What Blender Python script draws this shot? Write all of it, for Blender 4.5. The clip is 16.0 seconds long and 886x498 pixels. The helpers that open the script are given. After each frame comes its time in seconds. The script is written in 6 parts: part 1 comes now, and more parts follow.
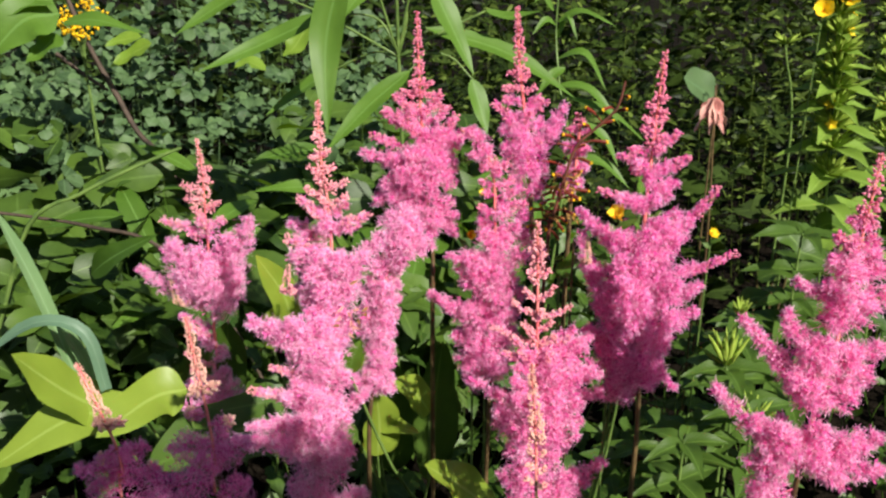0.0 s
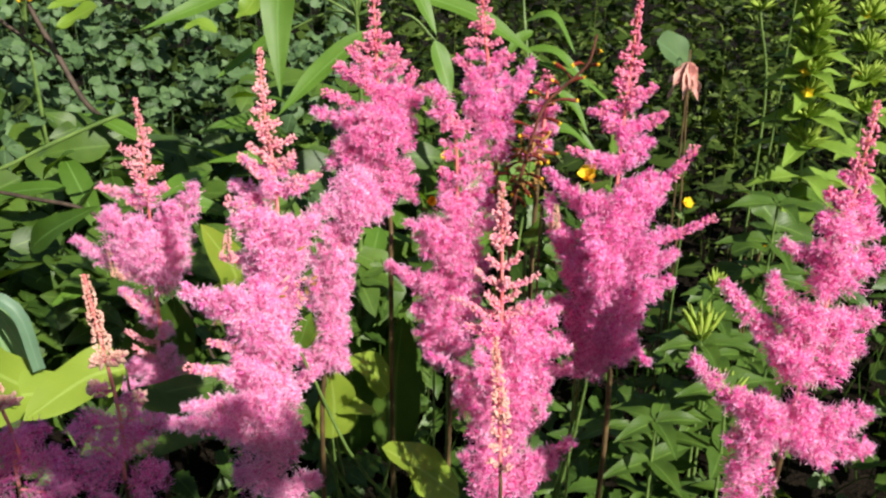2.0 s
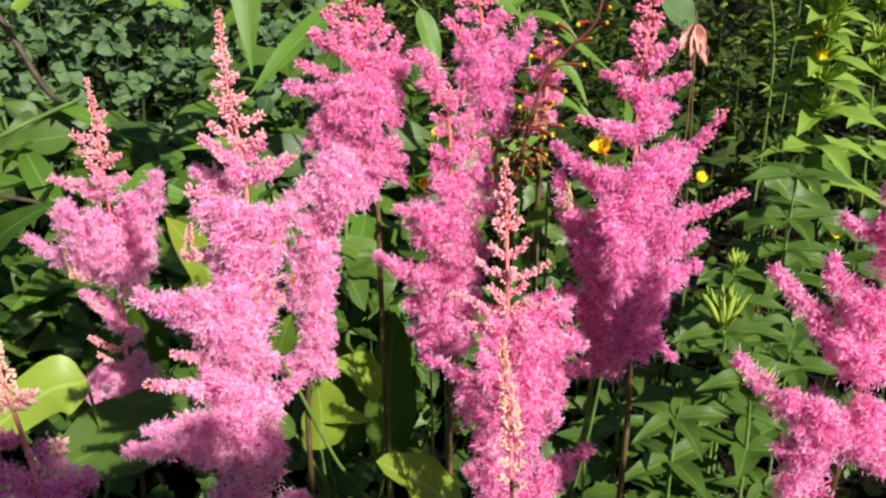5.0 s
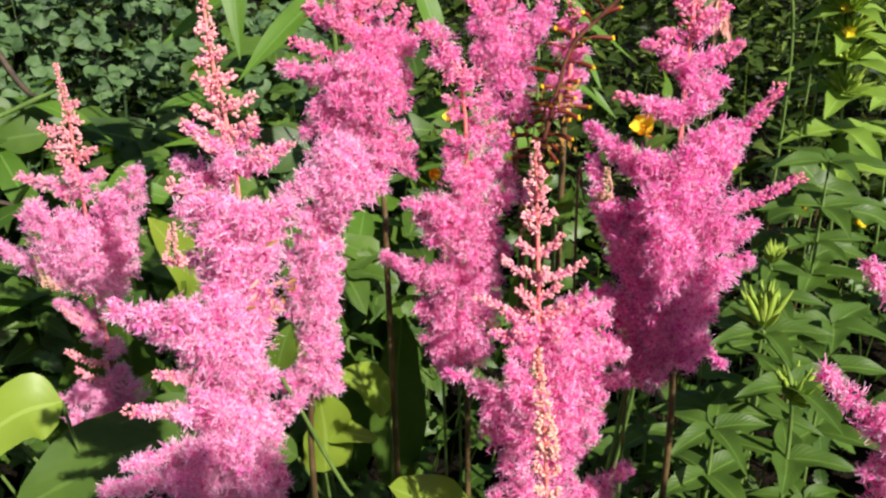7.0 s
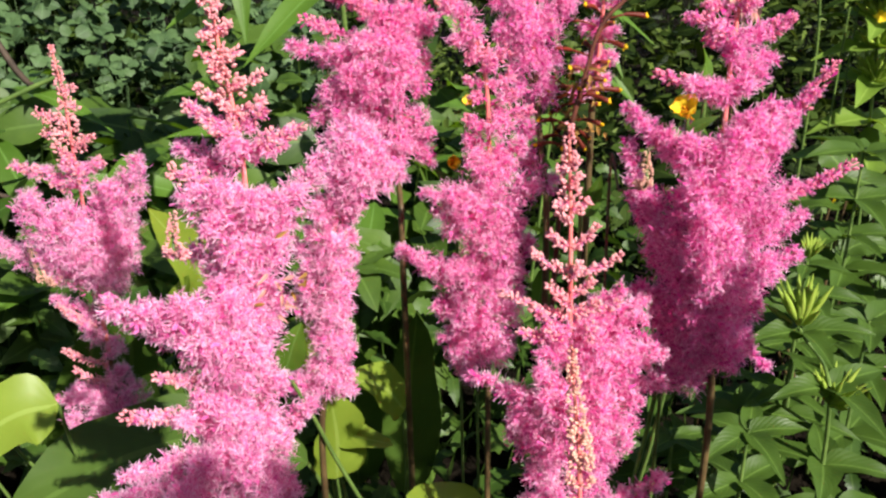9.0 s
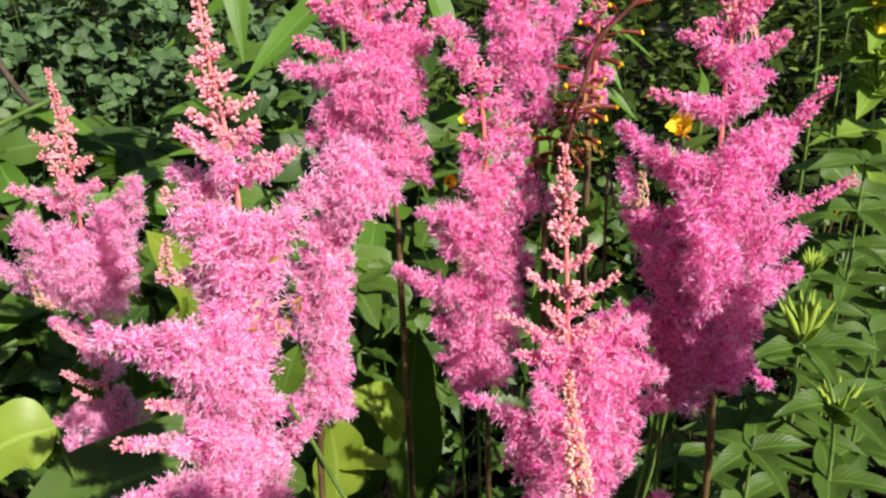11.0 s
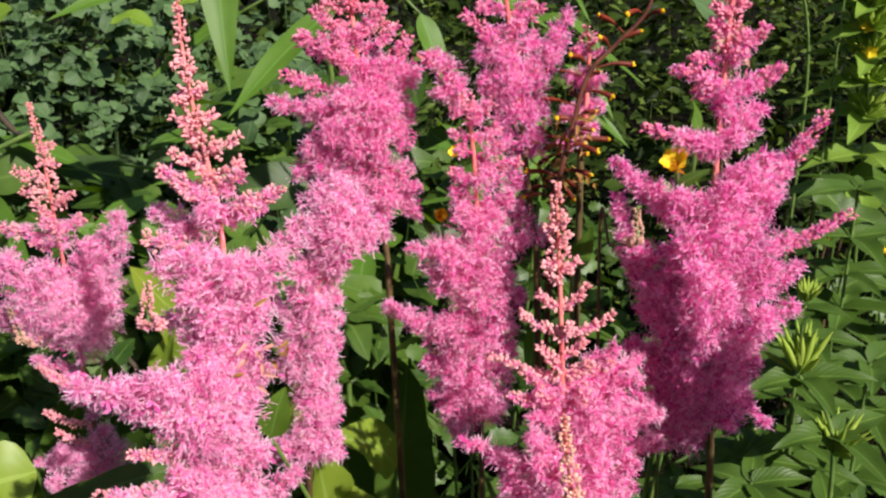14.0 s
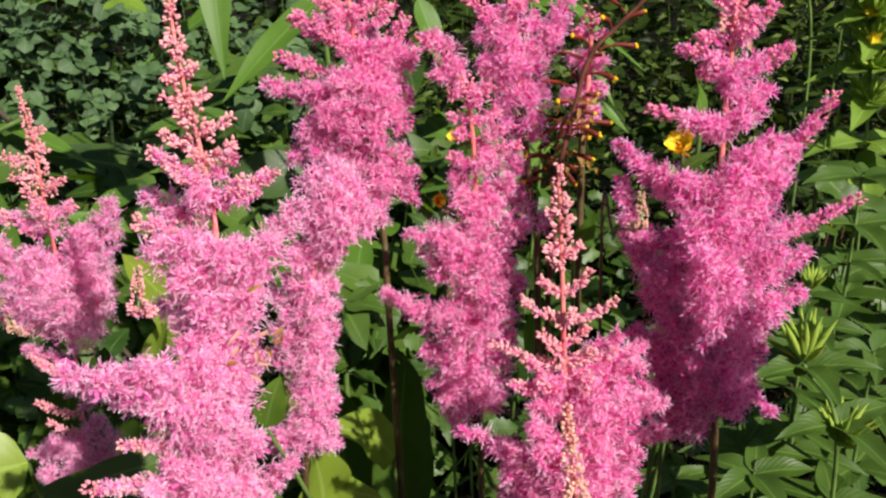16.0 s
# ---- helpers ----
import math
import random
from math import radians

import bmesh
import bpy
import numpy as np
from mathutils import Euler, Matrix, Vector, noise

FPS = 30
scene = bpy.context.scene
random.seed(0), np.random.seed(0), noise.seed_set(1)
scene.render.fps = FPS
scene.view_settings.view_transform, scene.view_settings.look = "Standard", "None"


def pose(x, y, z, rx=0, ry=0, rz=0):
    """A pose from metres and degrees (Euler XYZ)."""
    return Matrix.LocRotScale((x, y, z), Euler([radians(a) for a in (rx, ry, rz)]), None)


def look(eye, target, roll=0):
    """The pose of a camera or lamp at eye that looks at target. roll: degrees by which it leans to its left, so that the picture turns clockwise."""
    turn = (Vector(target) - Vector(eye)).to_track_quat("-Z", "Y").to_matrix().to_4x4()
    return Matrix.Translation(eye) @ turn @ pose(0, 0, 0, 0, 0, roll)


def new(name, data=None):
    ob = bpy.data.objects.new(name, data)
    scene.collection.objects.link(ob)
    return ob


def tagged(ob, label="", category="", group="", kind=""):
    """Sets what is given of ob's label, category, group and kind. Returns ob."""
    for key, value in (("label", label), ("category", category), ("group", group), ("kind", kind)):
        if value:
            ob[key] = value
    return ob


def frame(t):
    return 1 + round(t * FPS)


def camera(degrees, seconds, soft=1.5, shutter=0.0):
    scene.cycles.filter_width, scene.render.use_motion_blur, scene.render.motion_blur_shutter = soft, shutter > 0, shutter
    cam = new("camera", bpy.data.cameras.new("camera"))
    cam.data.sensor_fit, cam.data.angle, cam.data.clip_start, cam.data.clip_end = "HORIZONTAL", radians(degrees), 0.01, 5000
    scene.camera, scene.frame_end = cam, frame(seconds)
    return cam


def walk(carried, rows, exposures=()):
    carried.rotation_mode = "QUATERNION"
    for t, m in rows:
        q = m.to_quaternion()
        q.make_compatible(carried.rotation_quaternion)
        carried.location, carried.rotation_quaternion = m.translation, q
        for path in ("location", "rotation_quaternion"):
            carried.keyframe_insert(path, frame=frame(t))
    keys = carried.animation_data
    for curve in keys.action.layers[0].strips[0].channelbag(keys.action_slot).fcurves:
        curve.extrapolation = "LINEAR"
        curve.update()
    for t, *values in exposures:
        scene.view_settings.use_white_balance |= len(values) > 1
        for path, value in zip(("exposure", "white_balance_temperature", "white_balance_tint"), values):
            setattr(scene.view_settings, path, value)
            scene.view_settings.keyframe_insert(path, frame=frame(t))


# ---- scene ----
cam = camera(56.0, 16.0, soft=2.4)
PATH = [
    (0, (-0.009, -0.015, 0.82), (0.012, 1.88, 0.179), 0.2),
    (0.5, (-0.006, -0.006, 0.81), (0.031, 1.885, 0.159), 0.3),
    (1, (-0.003, 0.012, 0.799), (0.054, 1.898, 0.136), 0.5),
    (1.5, (0.0, 0.026, 0.79), (0.075, 1.909, 0.121), 0.8),
    (2, (0.003, 0.039, 0.783), (0.097, 1.919, 0.107), 0.9),
    (2.5, (0.004, 0.055, 0.777), (0.11, 1.932, 0.095), 0.9),
    (3, (0.006, 0.066, 0.773), (0.117, 1.942, 0.089), 0.7),
    (5.5, (-0.001, 0.147, 0.75), (0.12, 2.011, 0.034), -0.8),
    (6, (-0.005, 0.167, 0.744), (0.118, 2.032, 0.032), -0.9),
    (6.5, (-0.01, 0.186, 0.736), (0.125, 2.049, 0.02), -1.1),
    (7, (-0.014, 0.204, 0.728), (0.13, 2.064, 0.008), -1.4),
    (7.5, (-0.017, 0.218, 0.72), (0.123, 2.078, -0.002), -1.7),
    (8, (-0.022, 0.23, 0.712), (0.118, 2.088, -0.013), -1.7),
    (8.5, (-0.023, 0.24, 0.709), (0.112, 2.096, -0.021), -1.6),
    (9, (-0.023, 0.245, 0.71), (0.11, 2.103, -0.018), -1.5),
    (11.5, (-0.015, 0.25, 0.719), (0.102, 2.123, 0.027), -2.5),
    (12, (-0.015, 0.25, 0.723), (0.102, 2.128, 0.043), -2.7),
    (12.5, (-0.015, 0.256, 0.723), (0.111, 2.136, 0.052), -2.7),
    (13, (-0.015, 0.265, 0.721), (0.122, 2.146, 0.054), -2.6),
    (13.5, (-0.015, 0.269, 0.721), (0.127, 2.15, 0.057), -2.5),
    (14, (-0.014, 0.266, 0.722), (0.131, 2.149, 0.061), -2.5),
    (14.5, (-0.014, 0.269, 0.72), (0.134, 2.151, 0.059), -2.5),
    (15, (-0.013, 0.272, 0.717), (0.136, 2.152, 0.051), -2.5),
    (15.5, (-0.013, 0.275, 0.715), (0.138, 2.153, 0.042), -2.5),
    (16, (-0.014, 0.277, 0.714), (0.135, 2.152, 0.034), -2.5),
]
walk(cam, [(t, look(eye, target, roll)) for t, eye, target, roll in PATH], [(0.0, 0.88), (1.0, 0.97), (3.0, 1.02), (9.0, 0.97), (12.0, 0.90), (13.5, 0.74), (16.0, 0.70)])

# ---- world and sun ----
SUN_ELEVATION, SUN_AZIMUTH = 37.0, 35.0   # azimuth: degrees to the right of straight behind the first view
world = bpy.data.worlds.new("world")
scene.world = world
world.use_nodes = True
sky = world.node_tree.nodes.new("ShaderNodeTexSky")
sky.sky_type, sky.sun_disc = "NISHITA", False
sky.sun_elevation = radians(SUN_ELEVATION)
sky.sun_rotation = radians(180 - SUN_AZIMUTH)
world.node_tree.links.new(sky.outputs[0], world.node_tree.nodes["Background"].inputs[0])
world.node_tree.nodes["Background"].inputs[1].default_value = 0.05
sun = new("sun", bpy.data.lights.new("sun", "SUN"))

sun.data.energy, sun.data.angle, sun.data.color = 5.0, radians(0.6), (1.0, 0.95, 0.86)
_a, _e = radians(SUN_AZIMUTH), radians(SUN_ELEVATION)
sun.matrix_world = look((0.6, -2.0, 3.0), Vector((0.6, -2.0, 3.0)) - Vector((math.sin(_a) * math.cos(_e), -math.cos(_a) * math.cos(_e), math.sin(_e))))

# ---- materials ----
rng = np.random.default_rng(7)


def material(name):
    m = bpy.data.materials.new(name)
    m.use_nodes = True
    m.node_tree.nodes.clear()
    return m, m.node_tree.nodes, m.node_tree.links


def ramp_node(nodes, stops):
    r = nodes.new("ShaderNodeValToRGB")
    e = r.color_ramp.elements
    while len(e) < len(stops):
        e.new(0.5)
    for k, (p, c) in zip(e, stops):
        k.position, k.color = p, (*c, 1)
    return r


def petal_material(name, stops, through_part=0.45, rough=0.6, tips=0.60):
    """Thin petals: deeper at the base and paler at the tip, differing from petal to petal; part of the light passes through."""
    m, n, l = material(name)
    geo, uv, sep, tc = n.new("ShaderNodeNewGeometry"), n.new("ShaderNodeUVMap"), n.new("ShaderNodeSeparateXYZ"), n.new("ShaderNodeTexCoord")
    l.new(uv.outputs[0], sep.inputs[0])
    big = n.new("ShaderNodeTexNoise")
    big.inputs["Scale"].default_value, big.inputs["Detail"].default_value = 42, 3
    l.new(tc.outputs["Object"], big.inputs["Vector"])

    def weigh(value, weight, rest):
        q = n.new("ShaderNodeMath")
        q.operation = "MULTIPLY_ADD"
        l.new(value, q.inputs[0])
        q.inputs[1].default_value = weight
        if rest is None:
            q.inputs[2].default_value = 0.0
        else:
            l.new(rest, q.inputs[2])
        return q.outputs[0]
    fac = weigh(geo.outputs["Random Per Island"], 0.22, weigh(big.outputs["Fac"], 0.34, weigh(sep.outputs[0], tips, None)))
    r = ramp_node(n, stops)
    l.new(fac, r.inputs[0])
    b, t = n.new("ShaderNodeBsdfPrincipled"), n.new("ShaderNodeBsdfTranslucent")
    b.inputs["Roughness"].default_value = rough
    b.inputs["Specular IOR Level"].default_value = 0.22
    l.new(r.outputs[0], b.inputs["Base Color"])
    l.new(r.outputs[0], t.inputs["Color"])
    mix, out = n.new("ShaderNodeMixShader"), n.new("ShaderNodeOutputMaterial")
    mix.inputs[0].default_value = through_part
    l.new(b.outputs[0], mix.inputs[1]), l.new(t.outputs[0], mix.inputs[2]), l.new(mix.outputs[0], out.inputs[0])
    return m


def leaf_material(name, dark, light, rib, gloss=0.42, through_part=0.3, veins=9.0, vein_strength=0.5, blotch=30.0, dark_end=0.1, shine=0.32):
    """Leaf blade: midrib and side veins along the blade's own coordinates, blotches, and light that passes through."""
    m, n, l = material(name)
    uv = n.new("ShaderNodeUVMap")
    sep = n.new("ShaderNodeSeparateXYZ")
    l.new(uv.outputs[0], sep.inputs[0])

    def op(kind, a, b=None, c=None):
        q = n.new("ShaderNodeMath")
        q.operation = kind
        for i, v in enumerate((a, b, c)):
            if v is None:
                continue
            if isinstance(v, (int, float)):
                q.inputs[i].default_value = v
            else:
                l.new(v, q.inputs[i])
        return q.outputs[0]
    side = op("ABSOLUTE", op("SUBTRACT", sep.outputs[0], 0.5))
    slant = op("SUBTRACT", sep.outputs[1], op("MULTIPLY", side, 0.7))
    wave = op("ABSOLUTE", op("SUBTRACT", op("FRACT", op("MULTIPLY", slant, veins)), 0.5))
    vein = op("MULTIPLY", op("LESS_THAN", wave, 0.07), vein_strength * 0.6)
    rib_mask = op("LESS_THAN", side, 0.035)
    lines = op("MAXIMUM", vein, rib_mask)
    geo, tc = n.new("ShaderNodeNewGeometry"), n.new("ShaderNodeTexCoord")
    blot = n.new("ShaderNodeTexNoise")
    blot.inputs["Scale"].default_value, blot.inputs["Detail"].default_value = blotch, 6
    l.new(tc.outputs["Object"], blot.inputs["Vector"])
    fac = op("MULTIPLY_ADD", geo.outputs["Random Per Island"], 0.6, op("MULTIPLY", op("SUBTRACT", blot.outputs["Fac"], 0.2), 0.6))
    r = ramp_node(n, [(dark_end, dark), (0.9, light)])
    l.new(fac, r.inputs[0])
    mixc = n.new("ShaderNodeMix")
    mixc.data_type = "RGBA"
    mixc.inputs["B"].default_value = (*rib, 1)
    l.new(op("MULTIPLY", lines, 0.7), mixc.inputs["Factor"])
    l.new(r.outputs[0], mixc.inputs["A"])
    bump = n.new("ShaderNodeBump")
    bump.inputs["Strength"].default_value, bump.inputs["Distance"].default_value = 0.4, 0.0008
    l.new(op("MULTIPLY_ADD", wave, min(1.0, vein_strength * 4), op("MULTIPLY", blot.outputs["Fac"], 0.5)), bump.inputs["Height"])
    b, t = n.new("ShaderNodeBsdfPrincipled"), n.new("ShaderNodeBsdfTranslucent")
    b.inputs["Roughness"].default_value = gloss
    b.inputs["Specular IOR Level"].default_value = shine
    l.new(mixc.outputs["Result"], b.inputs["Base Color"])
    l.new(bump.outputs[0], b.inputs["Normal"])
    hs = n.new("ShaderNodeHueSaturation")
    hs.inputs["Hue"].default_value, hs.inputs["Saturation"].default_value, hs.inputs["Value"].default_value = 0.485, 1.1, 1.5
    l.new(mixc.outputs["Result"], hs.inputs["Color"])
    l.new(hs.outputs[0], t.inputs["Color"])
    mix, out = n.new("ShaderNodeMixShader"), n.new("ShaderNodeOutputMaterial")
    mix.inputs[0].default_value = through_part
    l.new(b.outputs[0], mix.inputs[1]), l.new(t.outputs[0], mix.inputs[2]), l.new(mix.outputs[0], out.inputs[0])
    return m


def plain_material(name, a, b, scale, rough=0.6, bump=0.4, depth=0.002, detail=8):
    m, n, l = material(name)
    tc, no, fine = n.new("ShaderNodeTexCoord"), n.new("ShaderNodeTexNoise"), n.new("ShaderNodeTexNoise")
    no.inputs["Scale"].default_value, no.inputs["Detail"].default_value = scale, detail
    fine.inputs["Scale"].default_value, fine.inputs["Detail"].default_value = scale * 9, 4
    l.new(tc.outputs["Object"], no.inputs["Vector"]), l.new(tc.outputs["Object"], fine.inputs["Vector"])
    mx = n.new("ShaderNodeMath")
    mx.operation = "MULTIPLY_ADD"
    mx.inputs[1].default_value = 0.35
    l.new(fine.outputs["Fac"], mx.inputs[0])
    l.new(no.outputs["Fac"], mx.inputs[2])
    r = ramp_node(n, [(0.42, a), (0.85, b)])
    l.new(mx.outputs[0], r.inputs[0])
    bp = n.new("ShaderNodeBump")
    bp.inputs["Strength"].default_value, bp.inputs["Distance"].default_value = bump, depth
    l.new(mx.outputs[0], bp.inputs["Height"])
    p, out = n.new("ShaderNodeBsdfPrincipled"), n.new("ShaderNodeOutputMaterial")
    p.inputs["Roughness"].default_value = rough
    p.inputs["Specular IOR Level"].default_value = 0.02 if rough > 0.9 else 0.4
    l.new(r.outputs[0], p.inputs["Base Color"]), l.new(bp.outputs[0], p.inputs["Normal"]), l.new(p.outputs[0], out.inputs[0])
    return m


PETAL = petal_material("petal_pink", [(0.14, (0.64, 0.046, 0.3)), (0.42, (0.88, 0.165, 0.5)), (0.68, (0.95, 0.37, 0.68)), (0.98, (0.98, 0.8, 0.89))], 0.5)
PETAL_LILAC = petal_material("petal_lilac", [(0.14, (0.68, 0.085, 0.37)), (0.42, (0.9, 0.265, 0.59)), (0.68, (0.96, 0.47, 0.74)), (0.98, (0.98, 0.83, 0.9))], 0.5)
PETAL_DEEP = petal_material("petal_deep_pink", [(0.14, (0.61, 0.037, 0.29)), (0.42, (0.88, 0.155, 0.52)), (0.68, (0.94, 0.34, 0.68)), (0.98, (0.98, 0.77, 0.88))], 0.5)
BUD = petal_material("bud_salmon", [(0.1, (0.86, 0.33, 0.40)), (0.35, (0.92, 0.48, 0.51)), (0.6, (0.95, 0.62, 0.60)), (0.85, (0.97, 0.78, 0.71))], 0.35, 0.6)
BUD_PINK = petal_material("bud_pink", [(0.1, (0.80, 0.20, 0.36)), (0.35, (0.88, 0.33, 0.47)), (0.6, (0.93, 0.48, 0.58)), (0.85, (0.96, 0.68, 0.71))], 0.35, 0.6)
BUD_PALE = petal_material("bud_peach", [(0.1, (0.82, 0.42, 0.36)), (0.35, (0.88, 0.56, 0.45)), (0.6, (0.92, 0.68, 0.53)), (0.85, (0.95, 0.80, 0.62))], 0.3, 0.6)
RACHIS = plain_material("flower_stalk_red", (0.58, 0.09, 0.11), (0.80, 0.27, 0.24), 60, 0.45)
BRANCHLET = plain_material("branchlet_pink", (0.42, 0.06, 0.14), (0.66, 0.17, 0.27), 60, 0.5)
STALK = plain_material("stalk_brown", (0.045, 0.025, 0.012), (0.12, 0.08, 0.032), 45, 0.5)
STALK_GREEN = plain_material("stalk_green", (0.045, 0.085, 0.018), (0.13, 0.20, 0.045), 45, 0.45)
TWIG = plain_material("twig_bark", (0.02, 0.013, 0.008), (0.07, 0.046, 0.03), 60, 0.75, 0.8)
# soil darker than moist earth: the shade under the plants is in its colour
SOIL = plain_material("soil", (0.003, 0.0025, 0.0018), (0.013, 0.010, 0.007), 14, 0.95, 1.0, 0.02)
LEAF_LANCE = leaf_material("leaf_lance", (0.050, 0.109, 0.010), (0.109, 0.210, 0.025), (0.126, 0.235, 0.050), 0.5, 0.32, 14, 0.0)
LEAF_HOSTA = leaf_material("leaf_hosta", (0.134, 0.202, 0.021), (0.252, 0.336, 0.042), (0.277, 0.370, 0.076), 0.42, 0.35, 7, 0.08, 16)
LEAF_BROAD = leaf_material("leaf_broad", (0.018, 0.044, 0.006), (0.077, 0.136, 0.017), (0.092, 0.160, 0.029), 0.5, 0.24, 8, 0.12)
LEAF_BLUE = leaf_material("leaf_blue_green", (0.024, 0.052, 0.018), (0.100, 0.170, 0.060), (0.085, 0.155, 0.062), 0.6, 0.22, 6, 0.1)
LEAF_FERN = leaf_material("leaf_ferny", (0.021, 0.050, 0.007), (0.067, 0.126, 0.017), (0.076, 0.134, 0.025), 0.45, 0.26, 8, 0.15)
LEAF_WHORL = leaf_material("leaf_whorl", (0.025, 0.057, 0.008), (0.077, 0.139, 0.018), (0.118, 0.202, 0.038), 0.48, 0.28, 9, 0.3)
# leaf colour taken nearly to black to stand in for shade at the back
LEAF_SHADE_TONE = leaf_material("leaf_shade_tone", (0.004, 0.009, 0.002), (0.040, 0.068, 0.011), (0.04, 0.068, 0.012), 0.7, 0.18, 8, 0.1, shine=0.06)
# mostly near-black leaves, few bright: shaded gaps and sunlit specks painted by colour
LEAF_SHRUB = leaf_material("leaf_shrub", (0.006, 0.012, 0.003), (0.135, 0.195, 0.032), (0.05, 0.08, 0.02), 0.5, 0.18, 8, 0.0, dark_end=0.36, shine=0.12)
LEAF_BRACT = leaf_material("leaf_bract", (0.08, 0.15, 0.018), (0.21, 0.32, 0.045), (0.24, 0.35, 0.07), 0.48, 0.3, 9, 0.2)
LEAF_LIME = leaf_material("leaf_lime", (0.101, 0.193, 0.017), (0.210, 0.311, 0.038), (0.227, 0.319, 0.059), 0.45, 0.4, 8, 0.08)
LEAF_STRAP = leaf_material("leaf_strap", (0.10, 0.19, 0.07), (0.20, 0.31, 0.14), (0.22, 0.34, 0.17), 0.35, 0.25, 0.01, 0.0)
LEAF_GREY = leaf_material("leaf_strap_grey", (0.06, 0.12, 0.07), (0.12, 0.20, 0.12), (0.13, 0.21, 0.13), 0.5, 0.2, 0.01, 0.0)
YELLOW = petal_material("petal_yellow", [(0.1, (0.85, 0.50, 0.01)), (0.6, (0.92, 0.68, 0.02)), (0.95, (0.95, 0.80, 0.08))], 0.35)
ORANGE = petal_material("petal_orange", [(0.1, (0.75, 0.28, 0.01)), (0.9, (0.92, 0.50, 0.02))], 0.3)
RED_TUBE = petal_material("tube_red", [(0.1, (0.07, 0.012, 0.008)), (0.5, (0.14, 0.022, 0.012)), (0.95, (0.34, 0.045, 0.018))], 0.1, 0.45)
WITHERED = petal_material("withered_brown", [(0.1, (0.10, 0.05, 0.015)), (0.6, (0.24, 0.12, 0.03)), (0.95, (0.42, 0.24, 0.06))], 0.2, 0.7)
RED_STEM = plain_material("stem_dark_red", (0.05, 0.015, 0.012), (0.15, 0.05, 0.03), 70, 0.45)
CALYX = petal_material("calyx_lime", [(0.1, (0.26, 0.38, 0.05)), (0.5, (0.42, 0.53, 0.09)), (0.85, (0.58, 0.64, 0.17))], 0.35)
FADED = petal_material("petal_faded", [(0.1, (0.38, 0.13, 0.11)), (0.6, (0.60, 0.28, 0.24)), (0.95, (0.74, 0.46, 0.36))], 0.35)


# ---- mesh building ----
class Soup:
    """Gathers corners, faces and blade coordinates, and makes one mesh of them."""

    def __init__(self):
        self.v, self.f3, self.f4, self.uv, self.n = [], [], [], [], 0

    def add(self, v, f4=None, f3=None, uv=None):
        v = np.asarray(v, float).reshape(-1, 3)
        self.v.append(v)
        self.uv.append(np.zeros((len(v), 2)) if uv is None else np.asarray(uv, float).reshape(-1, 2))
        if f4 is not None and len(f4):
            self.f4.append(np.asarray(f4, np.int64).reshape(-1, 4) + self.n)
        if f3 is not None and len(f3):
            self.f3.append(np.asarray(f3, np.int64).reshape(-1, 3) + self.n)
        self.n += len(v)

    def mesh(self, name, mat, origin=(0, 0, 0), smooth=True):
        v = np.concatenate(self.v) - np.asarray(origin, float)
        uv = np.concatenate(self.uv)
        f4 = np.concatenate(self.f4) if self.f4 else np.zeros((0, 4), np.int64)
        f3 = np.concatenate(self.f3) if self.f3 else np.zeros((0, 3), np.int64)
        loops = np.concatenate([f4.ravel(), f3.ravel()])
        start = np.concatenate([np.arange(len(f4)) * 4, len(f4) * 4 + np.arange(len(f3)) * 3])
        me = bpy.data.meshes.new(name)
        me.vertices.add(len(v)), me.loops.add(len(loops)), me.polygons.add(len(start))
        me.vertices.foreach_set("co", v.ravel())
        me.loops.foreach_set("vertex_index", loops.astype(np.int32))
        me.polygons.foreach_set("loop_start", start.astype(np.int32))
        lay = me.uv_layers.new(name="UVMap")
        lay.data.foreach_set("uv", uv[loops].ravel())
        me.update(calc_edges=True)
        me.polygons.foreach_set("use_smooth", np.full(len(start), smooth))
        me.materials.append(mat)
        me.validate()
        return me


def thing(name, place, label, category, group="", kind=""):
    ob = new(name)
    ob.empty_display_size = 0.02
    ob.location = place
    return tagged(ob, label, category, group, kind)


def part(name, soup, mat, parent, label=""):
    """One mesh under a thing or under a part; corners are given in the world."""
    at = Vector(parent.location)
    up = parent.parent
    while up:
        at += Vector(up.location)
        up = up.parent
    ob = new(name, soup.mesh(name, mat, at))
    ob.parent = parent
    return tagged(ob, label) if label else ob


def unit(v):
    v = np.asarray(v, float)
    return v / np.maximum(np.linalg.norm(v, axis=-1, keepdims=True), 1e-9)


def curve(points, n):
    """n places along a smooth line through the given points."""
    p = np.asarray(points, float)
    if len(p) == 2:
        return p[0] + (p[1] - p[0]) * np.linspace(0, 1, n)[:, None]
    q = np.vstack([2 * p[0] - p[1], p, 2 * p[-1] - p[-2]])
    s = np.linspace(0, len(p) - 1.0001, n)
    i = s.astype(int)
    t = (s - i)[:, None]
    a, b, c, d = q[i], q[i + 1], q[i + 2], q[i + 3]
    return 0.5 * (2 * b + (c - a) * t + (2 * a - 5 * b + 4 * c - d) * t ** 2 + (3 * b - a - 3 * c + d) * t ** 3)


